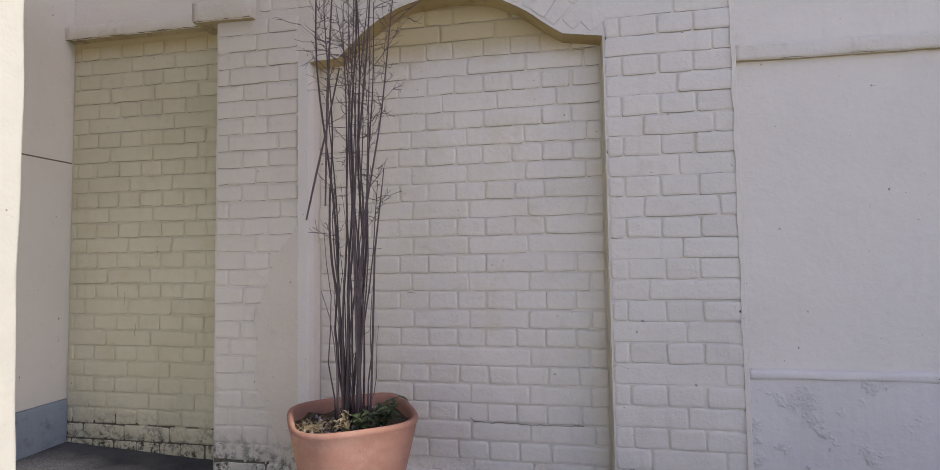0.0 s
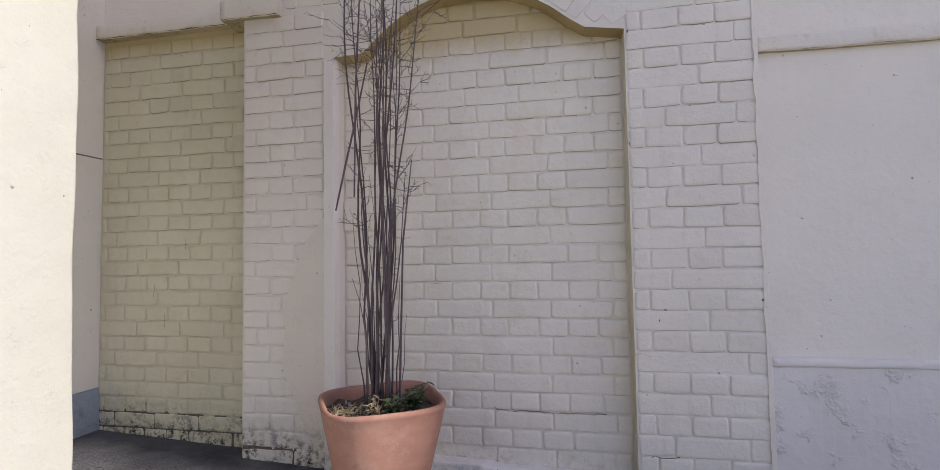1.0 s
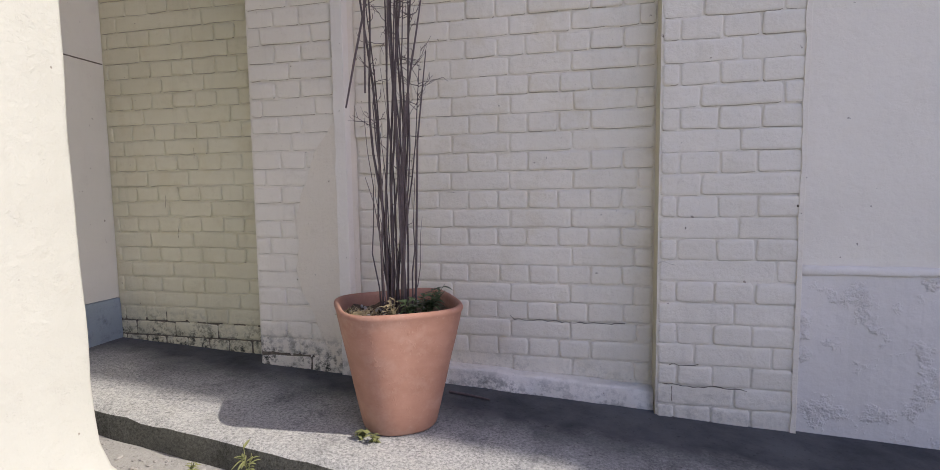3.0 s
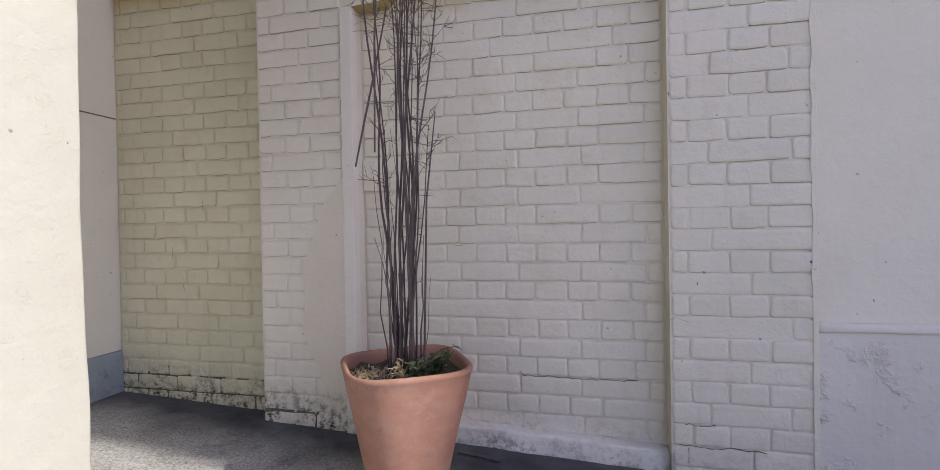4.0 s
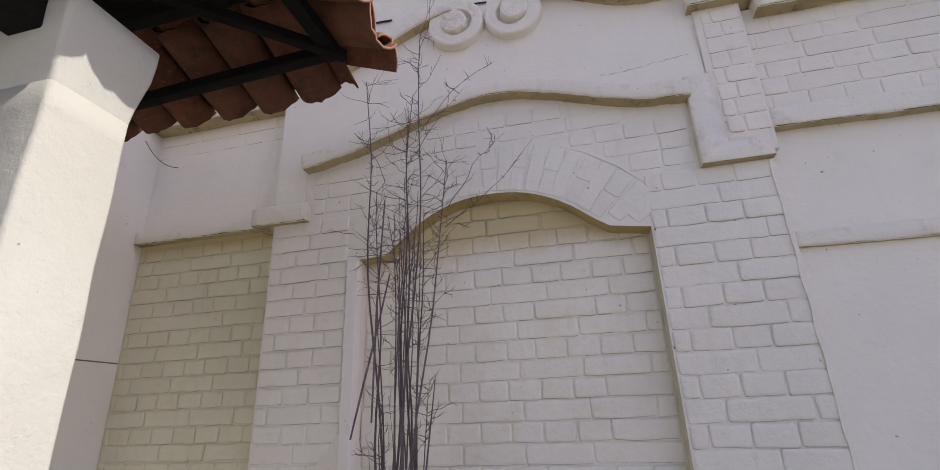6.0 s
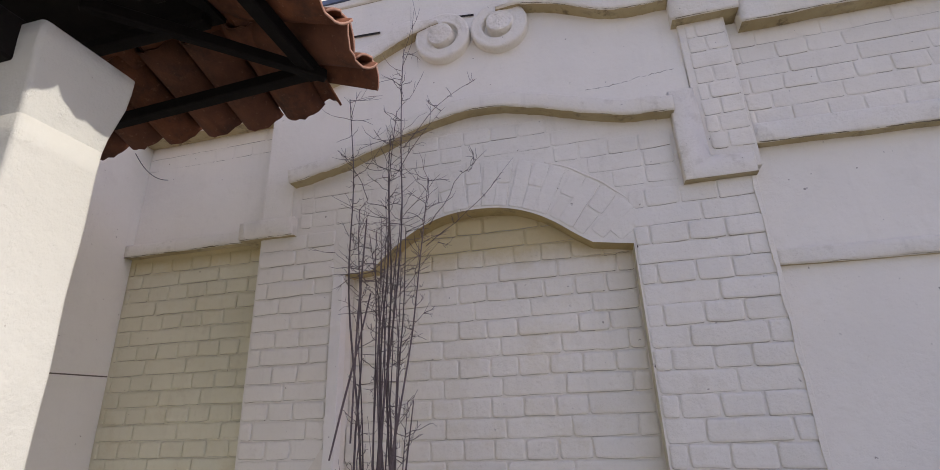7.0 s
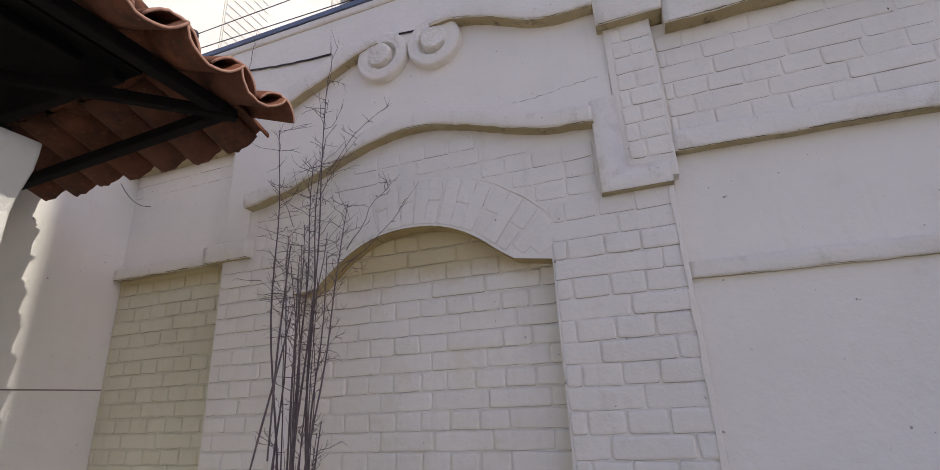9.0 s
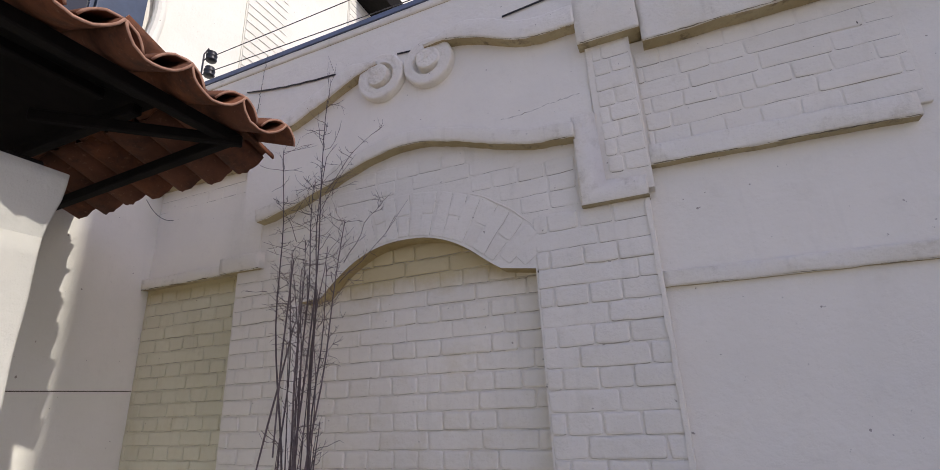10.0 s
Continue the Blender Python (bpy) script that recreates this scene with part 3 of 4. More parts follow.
def tile_mesh(cover, variant):
    """One half-round tile along +x (up the slope); the eave end at x = 0."""
    rnd = random.Random(variant + 50 * cover)
    bm = bmesh.new()
    L, t, n = 0.46, 0.0105, 12
    r_eave, r_top = (0.120, 0.104) if cover else (0.139, 0.141)
    def ring(x, r, dr):
        out = []
        for k in range(n + 1):
            a = radians(22) + radians(136) * k / n
            rr = r + dr + 0.0025 * noise.noise((x * 4, k * 0.7, variant))
            y, z = rr * math.cos(a), rr * math.sin(a) - r * math.sin(radians(22))
            out.append((x + 0.010 * noise.noise((k * 0.9, variant, 3)) + 0.004 * noise.noise((k * 2.3, variant, 9)), y, z if cover else -z))
        return out
    sections = []
    for i in range(5):
        f = i / 4
        r = r_eave + (r_top - r_eave) * f
        sections.append(([bm.verts.new(p) for p in ring(L * f, r, 0)], [bm.verts.new(p) for p in ring(L * f, r, -t)]))
    for (o1, i1), (o2, i2) in zip(sections, sections[1:]):
        for k in range(n):
            bm.faces.new((o1[k], o1[k + 1], o2[k + 1], o2[k]))
            bm.faces.new((i1[k + 1], i1[k], i2[k], i2[k + 1]))
        bm.faces.new((o1[0], o2[0], i2[0], i1[0]))
        bm.faces.new((o1[n], i1[n], i2[n], o2[n]))
    for o, i in (sections[0], sections[-1]):
        for k in range(n):
            bm.faces.new((o[k], i[k], i[k + 1], o[k + 1]))
    bmesh.ops.recalc_face_normals(bm, faces=bm.faces)
    me = bpy.data.meshes.new("tile")
    bm.to_mesh(me)
    bm.free()
    me.materials.append(TILE)
    me.materials.append(TILE_EDGE)
    # End faces carry the painted sunlit rim.
    me.polygons.foreach_set("material_index", [1 if abs(p.normal.x) > 0.75 else 0 for p in me.polygons])
    me.polygons.foreach_set("use_smooth", [True] * len(me.polygons))
    return me


TILES = {c: [tile_mesh(c, v) for v in range(4)] for c in (0, 1)}
slope = math.atan(PITCH)
rnd = random.Random(5)


def lay_tile(origin, yaw, cover, row, squeeze=1.0):
    up = 0.121 if not cover else 0.076
    run = row * 0.38
    m = Matrix.Translation(origin) @ Matrix.Rotation(yaw, 4, "Z") @ Matrix.Rotation(-slope, 4, "Y") @ Matrix.Translation((run + rnd.uniform(-0.012, 0.012), rnd.uniform(-0.006, 0.006), up + row * 0.004)) @ Matrix.Rotation(rnd.uniform(-0.03, 0.03), 4, "Z") @ Matrix.Rotation(radians(2.0), 4, "Y") @ Matrix.Diagonal((1, squeeze, 1, 1))
    ob = new("tile", rnd.choice(TILES[cover]))
    ob.parent = roof
    ob.matrix_basis = inv @ m


# east slope: the eave runs along y; a cover tile ends it at the corner
for i in range(-1, 16):
    for cover, off in ((0, 0.0), (1, 0.5)):
        y = -0.785 - ROLL * (i + off)
        d = NY - y
        for row in range(4):
            if y < -0.6 and row * 0.38 * math.cos(slope) < d + 0.05:
                lay_tile((EX - (0.03 if cover else 0.0), y, EZ), math.pi, cover, row)
# north slope: the eave runs along x and stops short of the corner
for i in range(-1, 8):
    for cover, off in ((0, 0.0), (1, 0.5)):
        x = -1.42 - ROLL_N * (i + off)
        d = EX - x
        for row in range(4):
            if -2.86 < x < -1.3 and row * 0.38 * math.cos(slope) < d - 0.05:
                lay_tile((x, NY - (0.03 if cover else 0.0), EZ + 0.034), -math.pi / 2, cover, row, 0.84)
for row in range(5):
    m = Matrix.Translation((EX - 0.07, NY - 0.07, EZ)) @ Matrix.Rotation(radians(225), 4, "Z") @ Matrix.Rotation(-math.atan(PITCH / math.sqrt(2)), 4, "Y") @ Matrix.Translation((0.42 + row * 0.38, 0, 0.125))
    ob = new("tile", TILES[1][row % 4])
    ob.parent = roof
    ob.matrix_basis = inv @ m


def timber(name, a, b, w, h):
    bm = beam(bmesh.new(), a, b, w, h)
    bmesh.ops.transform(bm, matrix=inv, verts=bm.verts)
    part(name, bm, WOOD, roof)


timber("dragon_beam", (EX - 0.15, NY - 0.26, 2.615), (-1.68, -1.30, 2.60), 0.035, 0.05)
timber("eave_purlin", (-1.185, NY - 0.25, 2.635), (-1.185, -4.6, 2.635), 0.055, 0.06)
timber("eave_purlin", (-1.16, -0.755, 2.635), (-2.92, -0.665, 2.635), 0.05, 0.055)
timber("batten", (-1.45, -1.03, 2.715), (-2.92, -1.03, 2.715), 0.05, 0.05)
timber("batten", (-1.60, -1.1, 2.79), (-1.60, -4.6, 2.79), 0.05, 0.05)
for y in (-2.1, -2.75, -3.4, -4.05):
    timber("rafter", (EX - 0.24, y, EZ + 0.105), (EX - 1.93, y, EZ + 0.035 + 1.75 * PITCH - 0.02), 0.045, 0.06)
timber("plate_beam", (-1.66, -1.2, 2.30), (-1.66, -4.6, 2.30), 0.12, 0.13)
timber("plate_beam", (-1.55, -1.32, 2.31), (-2.92, -1.32, 2.31), 0.12, 0.13)
# Added near-black sheet that stands for the deep shade under the roof.
bm = bmesh.new()
e = 0.47
v = [bm.verts.new(p) for p in ((EX - e, NY - e, EZ + e * PITCH + 0.02), (-2.92, NY - e, EZ + e * PITCH + 0.02), (-2.92, NY - 1.92, EZ + 1.92 * PITCH + 0.02), (-2.92, -4.7, EZ + 1.92 * PITCH + 0.02), (EX - e, -4.7, EZ + e * PITCH + 0.02))]
bm.faces.new((v[0], v[1], v[2]))
bm.faces.new((v[0], v[2], v[3], v[4]))
g = bmesh.ops.extrude_face_region(bm, geom=bm.faces[:])
bmesh.ops.translate(bm, vec=(0, 0, 0.02), verts=[x for x in g["geom"] if isinstance(x, bmesh.types.BMVert)])
bmesh.ops.recalc_face_normals(bm, faces=bm.faces)
bmesh.ops.transform(bm, matrix=inv, verts=bm.verts)
part("roof_boards", bm, WOOD, roof, "near-black sheet added under the tiles in place of deep shade")

# ---- house on the west side, house behind, plain walls that close the yard, added shade walls ----
west = structure(part("wall_west", box(bmesh.new(), -3.25, -2.93, -4.7, 0.5, 0.285, 3.9), WHITE), "white plastered house wall meeting the garden wall", "wall")
structure(part("wall_west_band", box(bmesh.new(), -2.95, -2.928, -4.7, 0.12, 1.596, 1.603, 0.001), GRIME), "thin horizontal seam in the white wall plaster", "seam")
structure(part("wall_west_base", box(bmesh.new(), -3.25, -2.915, -4.7, 0.12, -0.4, 0.283, 0.004), GREYBASE), "rough blue-grey painted base of the white wall", "wall base")
structure(part("wall_south", box(bmesh.new(), -3.25, 14.0, -9.3, -9.0, -1.2, 1.6), WHITE), "plain white plastered wall closing the yard", "wall")
# Unseen block, added to keep the sun off the garden wall.
structure(part("wall_east", box(bmesh.new(), 9.0, 13.0, -0.972, 7.0, -1.2, 13.6), WHITE), "unseen tall wall added in the east to shade the garden wall", "wall")
# Unseen as well: its sloping top shapes the shade edge on the pavement.
bm = slab(bmesh.new(), [(0, 0), (1, 0), (1, 1), (0, 1)], 0, 1)
for vv, co in zip(bm.verts, ((8.0, -2.40, -1.2), (8.9, -2.40, -1.2), (8.9, -2.40, 5.2), (8.0, -2.40, 5.2), (8.0, -0.40, -1.2), (8.9, -0.40, -1.2), (8.9, -0.40, 7.2), (8.0, -0.40, 7.2))):
    vv.co = co
bmesh.ops.recalc_face_normals(bm, faces=bm.faces)
structure(part("wall_return", bm, WHITE), "unseen wall with a sloping top added to shade the pavement", "wall")

house = thing("neighbour_house", "sunlit white plastered house behind the garden wall", "house", (-5.6, 3.0, 0))
hinv = Matrix.Translation((5.6, -3.0, 0))


def house_part(name, bm, mat, label="", parent=None):
    bmesh.ops.transform(bm, matrix=hinv, verts=bm.verts)
    return part(name, bm, mat, parent or house, label)


house_part("facade", box(bmesh.new(), -6.6, -4.6, -1.2, 16.0, -0.6, 15.0), WHITE)
window = house_part("window", box(bmesh.new(), -4.62, -4.575, -0.75, 0.50, 4.6, 7.0), DARK_GLASS, "window with dark glass behind blue shutters")
for y0, y1 in ((-0.76, -0.70), (0.05, 0.09), (-0.35, -0.32)):
    house_part("frame_bar", box(bmesh.new(), -4.60, -4.545, y0, y1, 4.6, 7.0, 0.004), BLUE_PAINT, "", window)
for z in (5.15, 5.62, 6.1, 6.6):
    house_part("frame_bar", box(bmesh.new(), -4.60, -4.55, -0.75, 0.09, z, z + 0.035, 0.004), BLUE_PAINT, "", window)
house_part("shutter", box(bmesh.new(), -4.60, -4.52, 0.10, 0.58, 4.6, 7.0, 0.008), BLUE_PAINT, "glossy dark blue wooden shutter")
bm = tube(bmesh.new(), [(-4.52, 0.70 + 0.03 * math.sin(i), 4.4 + 0.2 * i) for i in range(16)], 0.07, 12)
house_part("downpipe", bm, WHITE, "white painted downpipe")
for y0, y1, zb in ((1.95, 2.75, 5.6), (4.3, 5.1, 7.4)):
    louvre = house_part("louvred_shutter", box(bmesh.new(), -4.62, -4.585, y0, y1, zb - 0.1, zb + 2.6), WHITE, "white louvred shutter")
    for i in range(17):
        bm = bmesh.new()
        bmesh.ops.create_cube(bm, size=1, matrix=Matrix.Translation((-4.575, (y0 + y1) / 2, zb + 0.155 * i)) @ Matrix.Diagonal((0.007, y1 - y0 - 0.04, 0.135, 1)))
        house_part("slat", bm, WHITE, "", louvre)
house_part("beam_end", beam(bmesh.new(), (-4.7, 4.98, 9.78), (-3.95, 4.98, 9.70), 0.9, 0.42), WOOD, "dark timber beam end")

# insulators and wires
bracket = thing("insulator_bracket", "galvanised bracket with two black insulators on the wall top", "insulator", (-3.16, 0.42, 3.90))
bm = bmesh.new()
tube(bm, [(0, 0, 0), (0, 0, 0.78), (0.06, 0, 0.82)], 0.008, 6)
tube(bm, [(0, 0, 0.54), (0.10, 0, 0.54)], 0.007, 6)
tube(bm, [(0, 0, 0.71), (0.10, 0, 0.71)], 0.007, 6)
part("bracket", bm, WIRE, bracket, "thin bent galvanised bracket")
for z in (0.54, 0.71):
    bm = bmesh.new()
    prof = [(0.02, -0.055), (0.045, -0.05), (0.05, -0.035), (0.036, -0.02), (0.048, -0.005), (0.05, 0.012), (0.036, 0.028), (0.042, 0.043), (0.02, 0.055)]
    rings = [[bm.verts.new((0.11 + r * math.cos(a), r * math.sin(a), z + h)) for a in [2 * math.pi * k / 14 for k in range(14)]] for r, h in prof]
    for a, b in zip(rings, rings[1:]):
        for k in range(14):
            bm.faces.new((a[k], a[(k + 1) % 14], b[(k + 1) % 14], b[k]))
    bm.faces.new(rings[0][::-1])
    bm.faces.new(rings[-1])
    part("insulator", bm, BLACK, bracket, "black ribbed insulator", smooth=True)


def cable(name, a, b, sag, r, mat, label, wob=0.0):
    a, b = Vector(a), Vector(b)
    pts = [a.lerp(b, i / 24) + Vector((0, wob * noise.noise((i * 0.6, 1, 0)), -sag * 4 * (i / 24) * (1 - i / 24) + wob * noise.noise((i * 0.5, 7, 0)))) for i in range(25)]
    tagged(part(name, tube(bmesh.new(), pts, r, 5), mat), label, "wire")


cable("wire", (-3.02, 0.42, 4.61), (5.5, 0.42, 4.70), 0.03, 0.0045, WIRE, "thin grey wire stretched from the insulator")
cable("wire", (-3.02, 0.42, 4.44), (5.5, 0.42, 4.22), 0.03, 0.0045, WIRE, "thin grey wire stretched from the insulator")
cable("cable", (-2.10, 0.066, 3.690), (-1.29, 0.066, 3.578), 0.018, 0.0065, BLACK, "black cable fixed along the plaster", 0.004)
cable("cable", (-0.80, 0.066, 3.567), (-0.69, 0.066, 3.553), 0.0, 0.006, BLACK, "black cable fixed along the plaster")
cable("cable", (-0.085, 0.066, 3.573), (0.335, 0.066, 3.603), 0.0, 0.006, BLACK, "black cable fixed along the plaster")
cable("wire", (-1.92, 0.05, 3.945), (-1.98, 0.066, 3.46), -0.0, 0.002, WIRE, "thin wire hanging down the wall", 0.02)
cable("wire_curl", (-2.91, -0.02, 2.96), (-2.74, 0.095, 2.80), 0.05, 0.0025, WIRE, "loose curl of thin wire on the wall")

# ---- terracotta pot ----
PX, PY = -1.036, -0.365
PZ = floor_z(PX)
POT_TURN = radians(32)
pot = thing("flower_pot", "large tapered terracotta pot with a rounded square rim, on the pavement", "pot", (PX, PY, PZ))


def pot_ring(bm, r, z, seed=0):
    out = []
    for k in range(48):
        a = 2 * math.pi * k / 48
        sq = 0.3 + 0.7 * min(1.0, max(0.0, z / 0.48))
        e = 2 + 1.9 * sq
        c, s = math.cos(a), math.sin(a)
        rr = r / (abs(c) ** e + abs(s) ** e) ** (1 / e)
        x, y = rr * c, rr * s
        out.append(bm.verts.new((x * math.cos(POT_TURN) - y * math.sin(POT_TURN), x * math.sin(POT_TURN) + y * math.cos(POT_TURN), z + 0.003 * math.sin(2 * a + 1))))
    return out


def lathe(profile):
    bm = bmesh.new()
    rings = [pot_ring(bm, r, z) for r, z in profile]
    for a, b in zip(rings, rings[1:]):
        for k in range(48):
            bm.faces.new((a[k], a[(k + 1) % 48], b[(k + 1) % 48], b[k]))
    bm.faces.new(rings[0][::-1])
    bmesh.ops.recalc_face_normals(bm, faces=bm.faces)
    return bm


part("body", lathe([(0.12, 0.0), (0.140, 0.003), (0.147, 0.012), (0.161, 0.08), (0.180, 0.18), (0.199, 0.28), (0.217, 0.37), (0.228, 0.43), (0.233, 0.462), (0.237, 0.470), (0.239, 0.479), (0.236, 0.487), (0.229, 0.491), (0.221, 0.488), (0.214, 0.475), (0.211, 0.43), (0.195, 0.33)]), POT, pot, smooth=True)
bm = bmesh.new()
rr = [0.002, 0.04, 0.08, 0.12, 0.16, 0.195, 0.2165]
prev = None
for r in rr:
    ring = pot_ring(bm, r, 0.44)
    for v in ring:
        v.co.z = 0.440 + 0.022 * noise.noise((v.co.x * 12, v.co.y * 12, 2)) + 0.012 * noise.noise((v.co.x * 45, v.co.y * 45, 2))
    if prev:
        for k in range(48):
            bm.faces.new((prev[k], prev[(k + 1) % 48], ring[(k + 1) % 48], ring[k]))
    prev = ring
part("soil", bm, SOIL, pot, "dry brown soil", smooth=True)

# ---- dead shrub ----
SOIL_Z = PZ + 0.440
shrub = thing("dead_shrub", "tall dead shrub of bare purple-brown canes in the terracotta pot", "shrub", (PX, PY, SOIL_Z))
rnd = random.Random(11)


def side_twigs(bm, pts, start, count, reach, spread):
    for _ in range(count):
        f = start + (1 - start) * rnd.random()
        i = min(len(pts) - 2, int(f * (len(pts) - 1)))
        p = pts[i].lerp(pts[i + 1], rnd.random())
        a = rnd.uniform(0, 2 * math.pi)
        d = Vector((math.cos(a), math.sin(a), rnd.uniform(-0.1, 0.9))).normalized()
        L = reach * rnd.uniform(0.35, 1.0)
        q = [p]
        for s in range(4):
            d = (d + Vector((rnd.uniform(-1, 1), rnd.uniform(-1, 1), rnd.uniform(-0.5, 0.8))) * spread).normalized()
            q.append(q[-1] + d * L / 4)
        tube(bm, q, [0.0016, 0.0014, 0.0012, 0.001, 0.0007], 4)
        for s in (2, 3):
            if rnd.random() < 0.6:
                e = (d + Vector((rnd.uniform(-1, 1), rnd.uniform(-1, 1), rnd.uniform(-0.6, 0.8)))).normalized()
                tube(bm, [q[s], q[s] + e * L * 0.25, q[s] + e * L * 0.42 + Vector((0, 0, rnd.uniform(-0.02, 0.02)))], [0.0011, 0.0009, 0.0006], 3)


PALE = bmesh.new()


def cane(base, lean, height, r, wobble, twigs):
    """A cane from its foot in the soil: lean is the drift of the tip."""
    bm = bmesh.new()
    k = max(6, int(height / 0.13))
    ph = rnd.uniform(0, 40)
    pts = []
    for i in range(k + 1):
        f = i / k
        w = noise.noise_vector((f * 3.2, ph, 0)) * wobble * min(1, f * 3)
        pts.append(Vector((base[0] + lean[0] * f + w.x, base[1] + lean[1] * f + w.y, -0.03 + height * f)))
    tube(bm, pts, [r * (1 - 0.72 * i / k) for i in range(k + 1)], 6)
    if twigs:
        side_twigs(bm, pts, 0.66, twigs, 0.145, 0.6)
        side_twigs(bm, pts, 0.80, twigs // 3 if height > 1.75 else 0, 0.24, 0.45)
        side_twigs(bm, pts, 0.2, 2, 0.05, 0.5)
    part("cane", bm, CANE, shrub, smooth=True)
    if height > 1.75:
        side_twigs(PALE, pts, 0.7, 4, 0.24, 0.5)


for i in range(16):
    bx, by = rnd.gauss(0.012, 0.034), rnd.gauss(0.0, 0.034)
    h = rnd.choice((1.0, 1.35, 1.55, 1.65, 1.75, 1.8, 1.85, 1.95))
    cane((bx, by), (rnd.gauss(0.0, 0.05) + bx * 0.5, rnd.gauss(-0.01, 0.05)), h * rnd.uniform(0.93, 1.05), rnd.uniform(0.0042, 0.007), 0.042, rnd.randint(8, 14))
for lean, h, tw in (((0.10, 0.0), 2.62, 20), ((-0.14, -0.03), 2.38, 16), ((0.0, 0.03), 2.36, 14), ((0.20, 0.02), 1.95, 16), ((0.06, -0.03), 2.15, 16)):
    cane((rnd.gauss(0, 0.025), rnd.gauss(0, 0.025)), lean, h, 0.0062, 0.05, tw)


def branch(a, b, bow, r=0.0019):
    """A thin side branch that arches from a stem out to its tip."""
    bm = bmesh.new()
    a, b = Vector(a), Vector(b)
    pts = [a.lerp(b, f) + Vector((0, 0, bow * math.sin(math.pi * f))) + noise.noise_vector((f * 4, a.x * 30, b.z * 9)) * 0.016 * math.sin(math.pi * f) for f in [i / 9 for i in range(10)]]
    tube(bm, pts, [r * (1 - 0.7 * i / 9) for i in range(10)], 5)
    side_twigs(bm, pts, 0.25, 5, 0.10, 0.5)
    part("branch", bm, CANE, shrub, smooth=True)


for a, b, bow in (((0.085, 0.0, 2.08), (0.44, -0.02, 2.36), 0.05), ((0.19, 0.0, 1.60), (0.58, -0.03, 1.93), -0.03), ((0.20, 0.02, 1.70), (0.46, 0.03, 2.02), 0.03),
                  ((0.07, -0.02, 1.95), (0.30, -0.05, 2.22), 0.02), ((-0.08, 0.0, 1.85), (-0.22, -0.04, 2.10), 0.03), ((-0.05, 0.0, 1.62), (-0.20, 0.03, 1.72), -0.02), ((-0.05, -0.03, 1.45), (-0.19, -0.06, 1.60), 0.0),
                  ((0.06, 0.02, 1.40), (0.25, 0.0, 1.62), 0.0), ((0.09, 0.0, 1.20), (0.21, -0.02, 1.36), 0.0)):
    branch(a, b, bow)
for i in range(10):
    cane((rnd.gauss(-0.03, 0.045), rnd.gauss(0, 0.045)), (rnd.gauss(0, 0.05), rnd.gauss(0, 0.04)), rnd.uniform(0.3, 1.1), rnd.uniform(0.0025, 0.0045), 0.03, 0)
tagged(part("brushwood", PALE, TWIG, shrub, "pale dead twigs in the crown"), kind="stuff")
# broken canes that hang beside the bunch
bm = tube(bmesh.new(), [(-0.04, -0.02, 1.42), (-0.088, -0.03, 1.18), (-0.132, -0.04, 0.98), (-0.170, -0.045, 0.805)], [0.003, 0.004, 0.0045, 0.0035], 6)
part("broken_cane", bm, CANE, shrub, "snapped cane hanging down")
bm = tube(bmesh.new(), [(-0.07, -0.02, 1.75), (-0.088, -0.03, 1.3), (-0.096, -0.03, 0.86)], [0.003, 0.0042, 0.0035], 6)
part("broken_cane", bm, CANE, shrub, "snapped cane hanging down")
bm = tube(bmesh.new(), [(0.085, -0.02, 0.0), (0.11, -0.03, 0.67), (0.15, -0.03, 1.0)], [0.005, 0.004, 0.002], 6)
part("cane", bm, CANE, shrub)


# ---- weeds and litter ----
def leaf(bm, p, d, length, width, droop=0.3):
    d = Vector(d).normalized()
    s = d.cross(Vector((0, 0, 1)))
    s = (s if s.length > 0.1 else Vector((1, 0, 0))).normalized()
    up = s.cross(d)
    rows = []
    for i in range(5):
        f = i / 4
        c = Vector(p) + d * length * f - Vector((0, 0, droop * length * f * f))
        w = width * math.sin(math.pi * min(0.97, 0.12 + 0.88 * f)) * 0.5
        rows.append([bm.verts.new(c - s * w + up * w * 0.3), bm.verts.new(c), bm.verts.new(c + s * w + up * w * 0.3)])
    for a, b in zip(rows, rows[1:]):
        for k in range(2):
            bm.faces.new((a[k], a[k + 1], b[k + 1], b[k]))


def weed(name, at, stems, height, leaf_len, leaf_w, mat, label, seed, spread=0.5, per=7):
    r = random.Random(seed)
    t = thing(name, label, "weed", at, "weeds")
    st, lv = bmesh.new(), bmesh.new()
    for _ in range(stems):
        a, h = r.uniform(0, 6.28), height * r.uniform(0.5, 1)
        lean = Vector((math.cos(a), math.sin(a), 0)) * spread * h * r.uniform(0.3, 1)
        pts = [Vector((0, 0, -0.01)), lean * 0.35 + Vector((0, 0, h * 0.5)), lean + Vector((0, 0, h))]
        tube(st, pts, [0.0022, 0.0018, 0.001], 5)
        for _ in range(per):
            f = r.uniform(0.25, 1.0)
            p = pts[0].lerp(pts[1], f * 2) if f < 0.5 else pts[1].lerp(pts[2], f * 2 - 1)
            b = r.uniform(0, 6.28)
            leaf(lv, p, (math.cos(b), math.sin(b), r.uniform(-0.1, 0.8)), leaf_len * r.uniform(0.6, 1.1), leaf_w * r.uniform(0.7, 1.1))
    part("stems", st, mat, t)
    part("leaves", lv, mat, t)
    return t


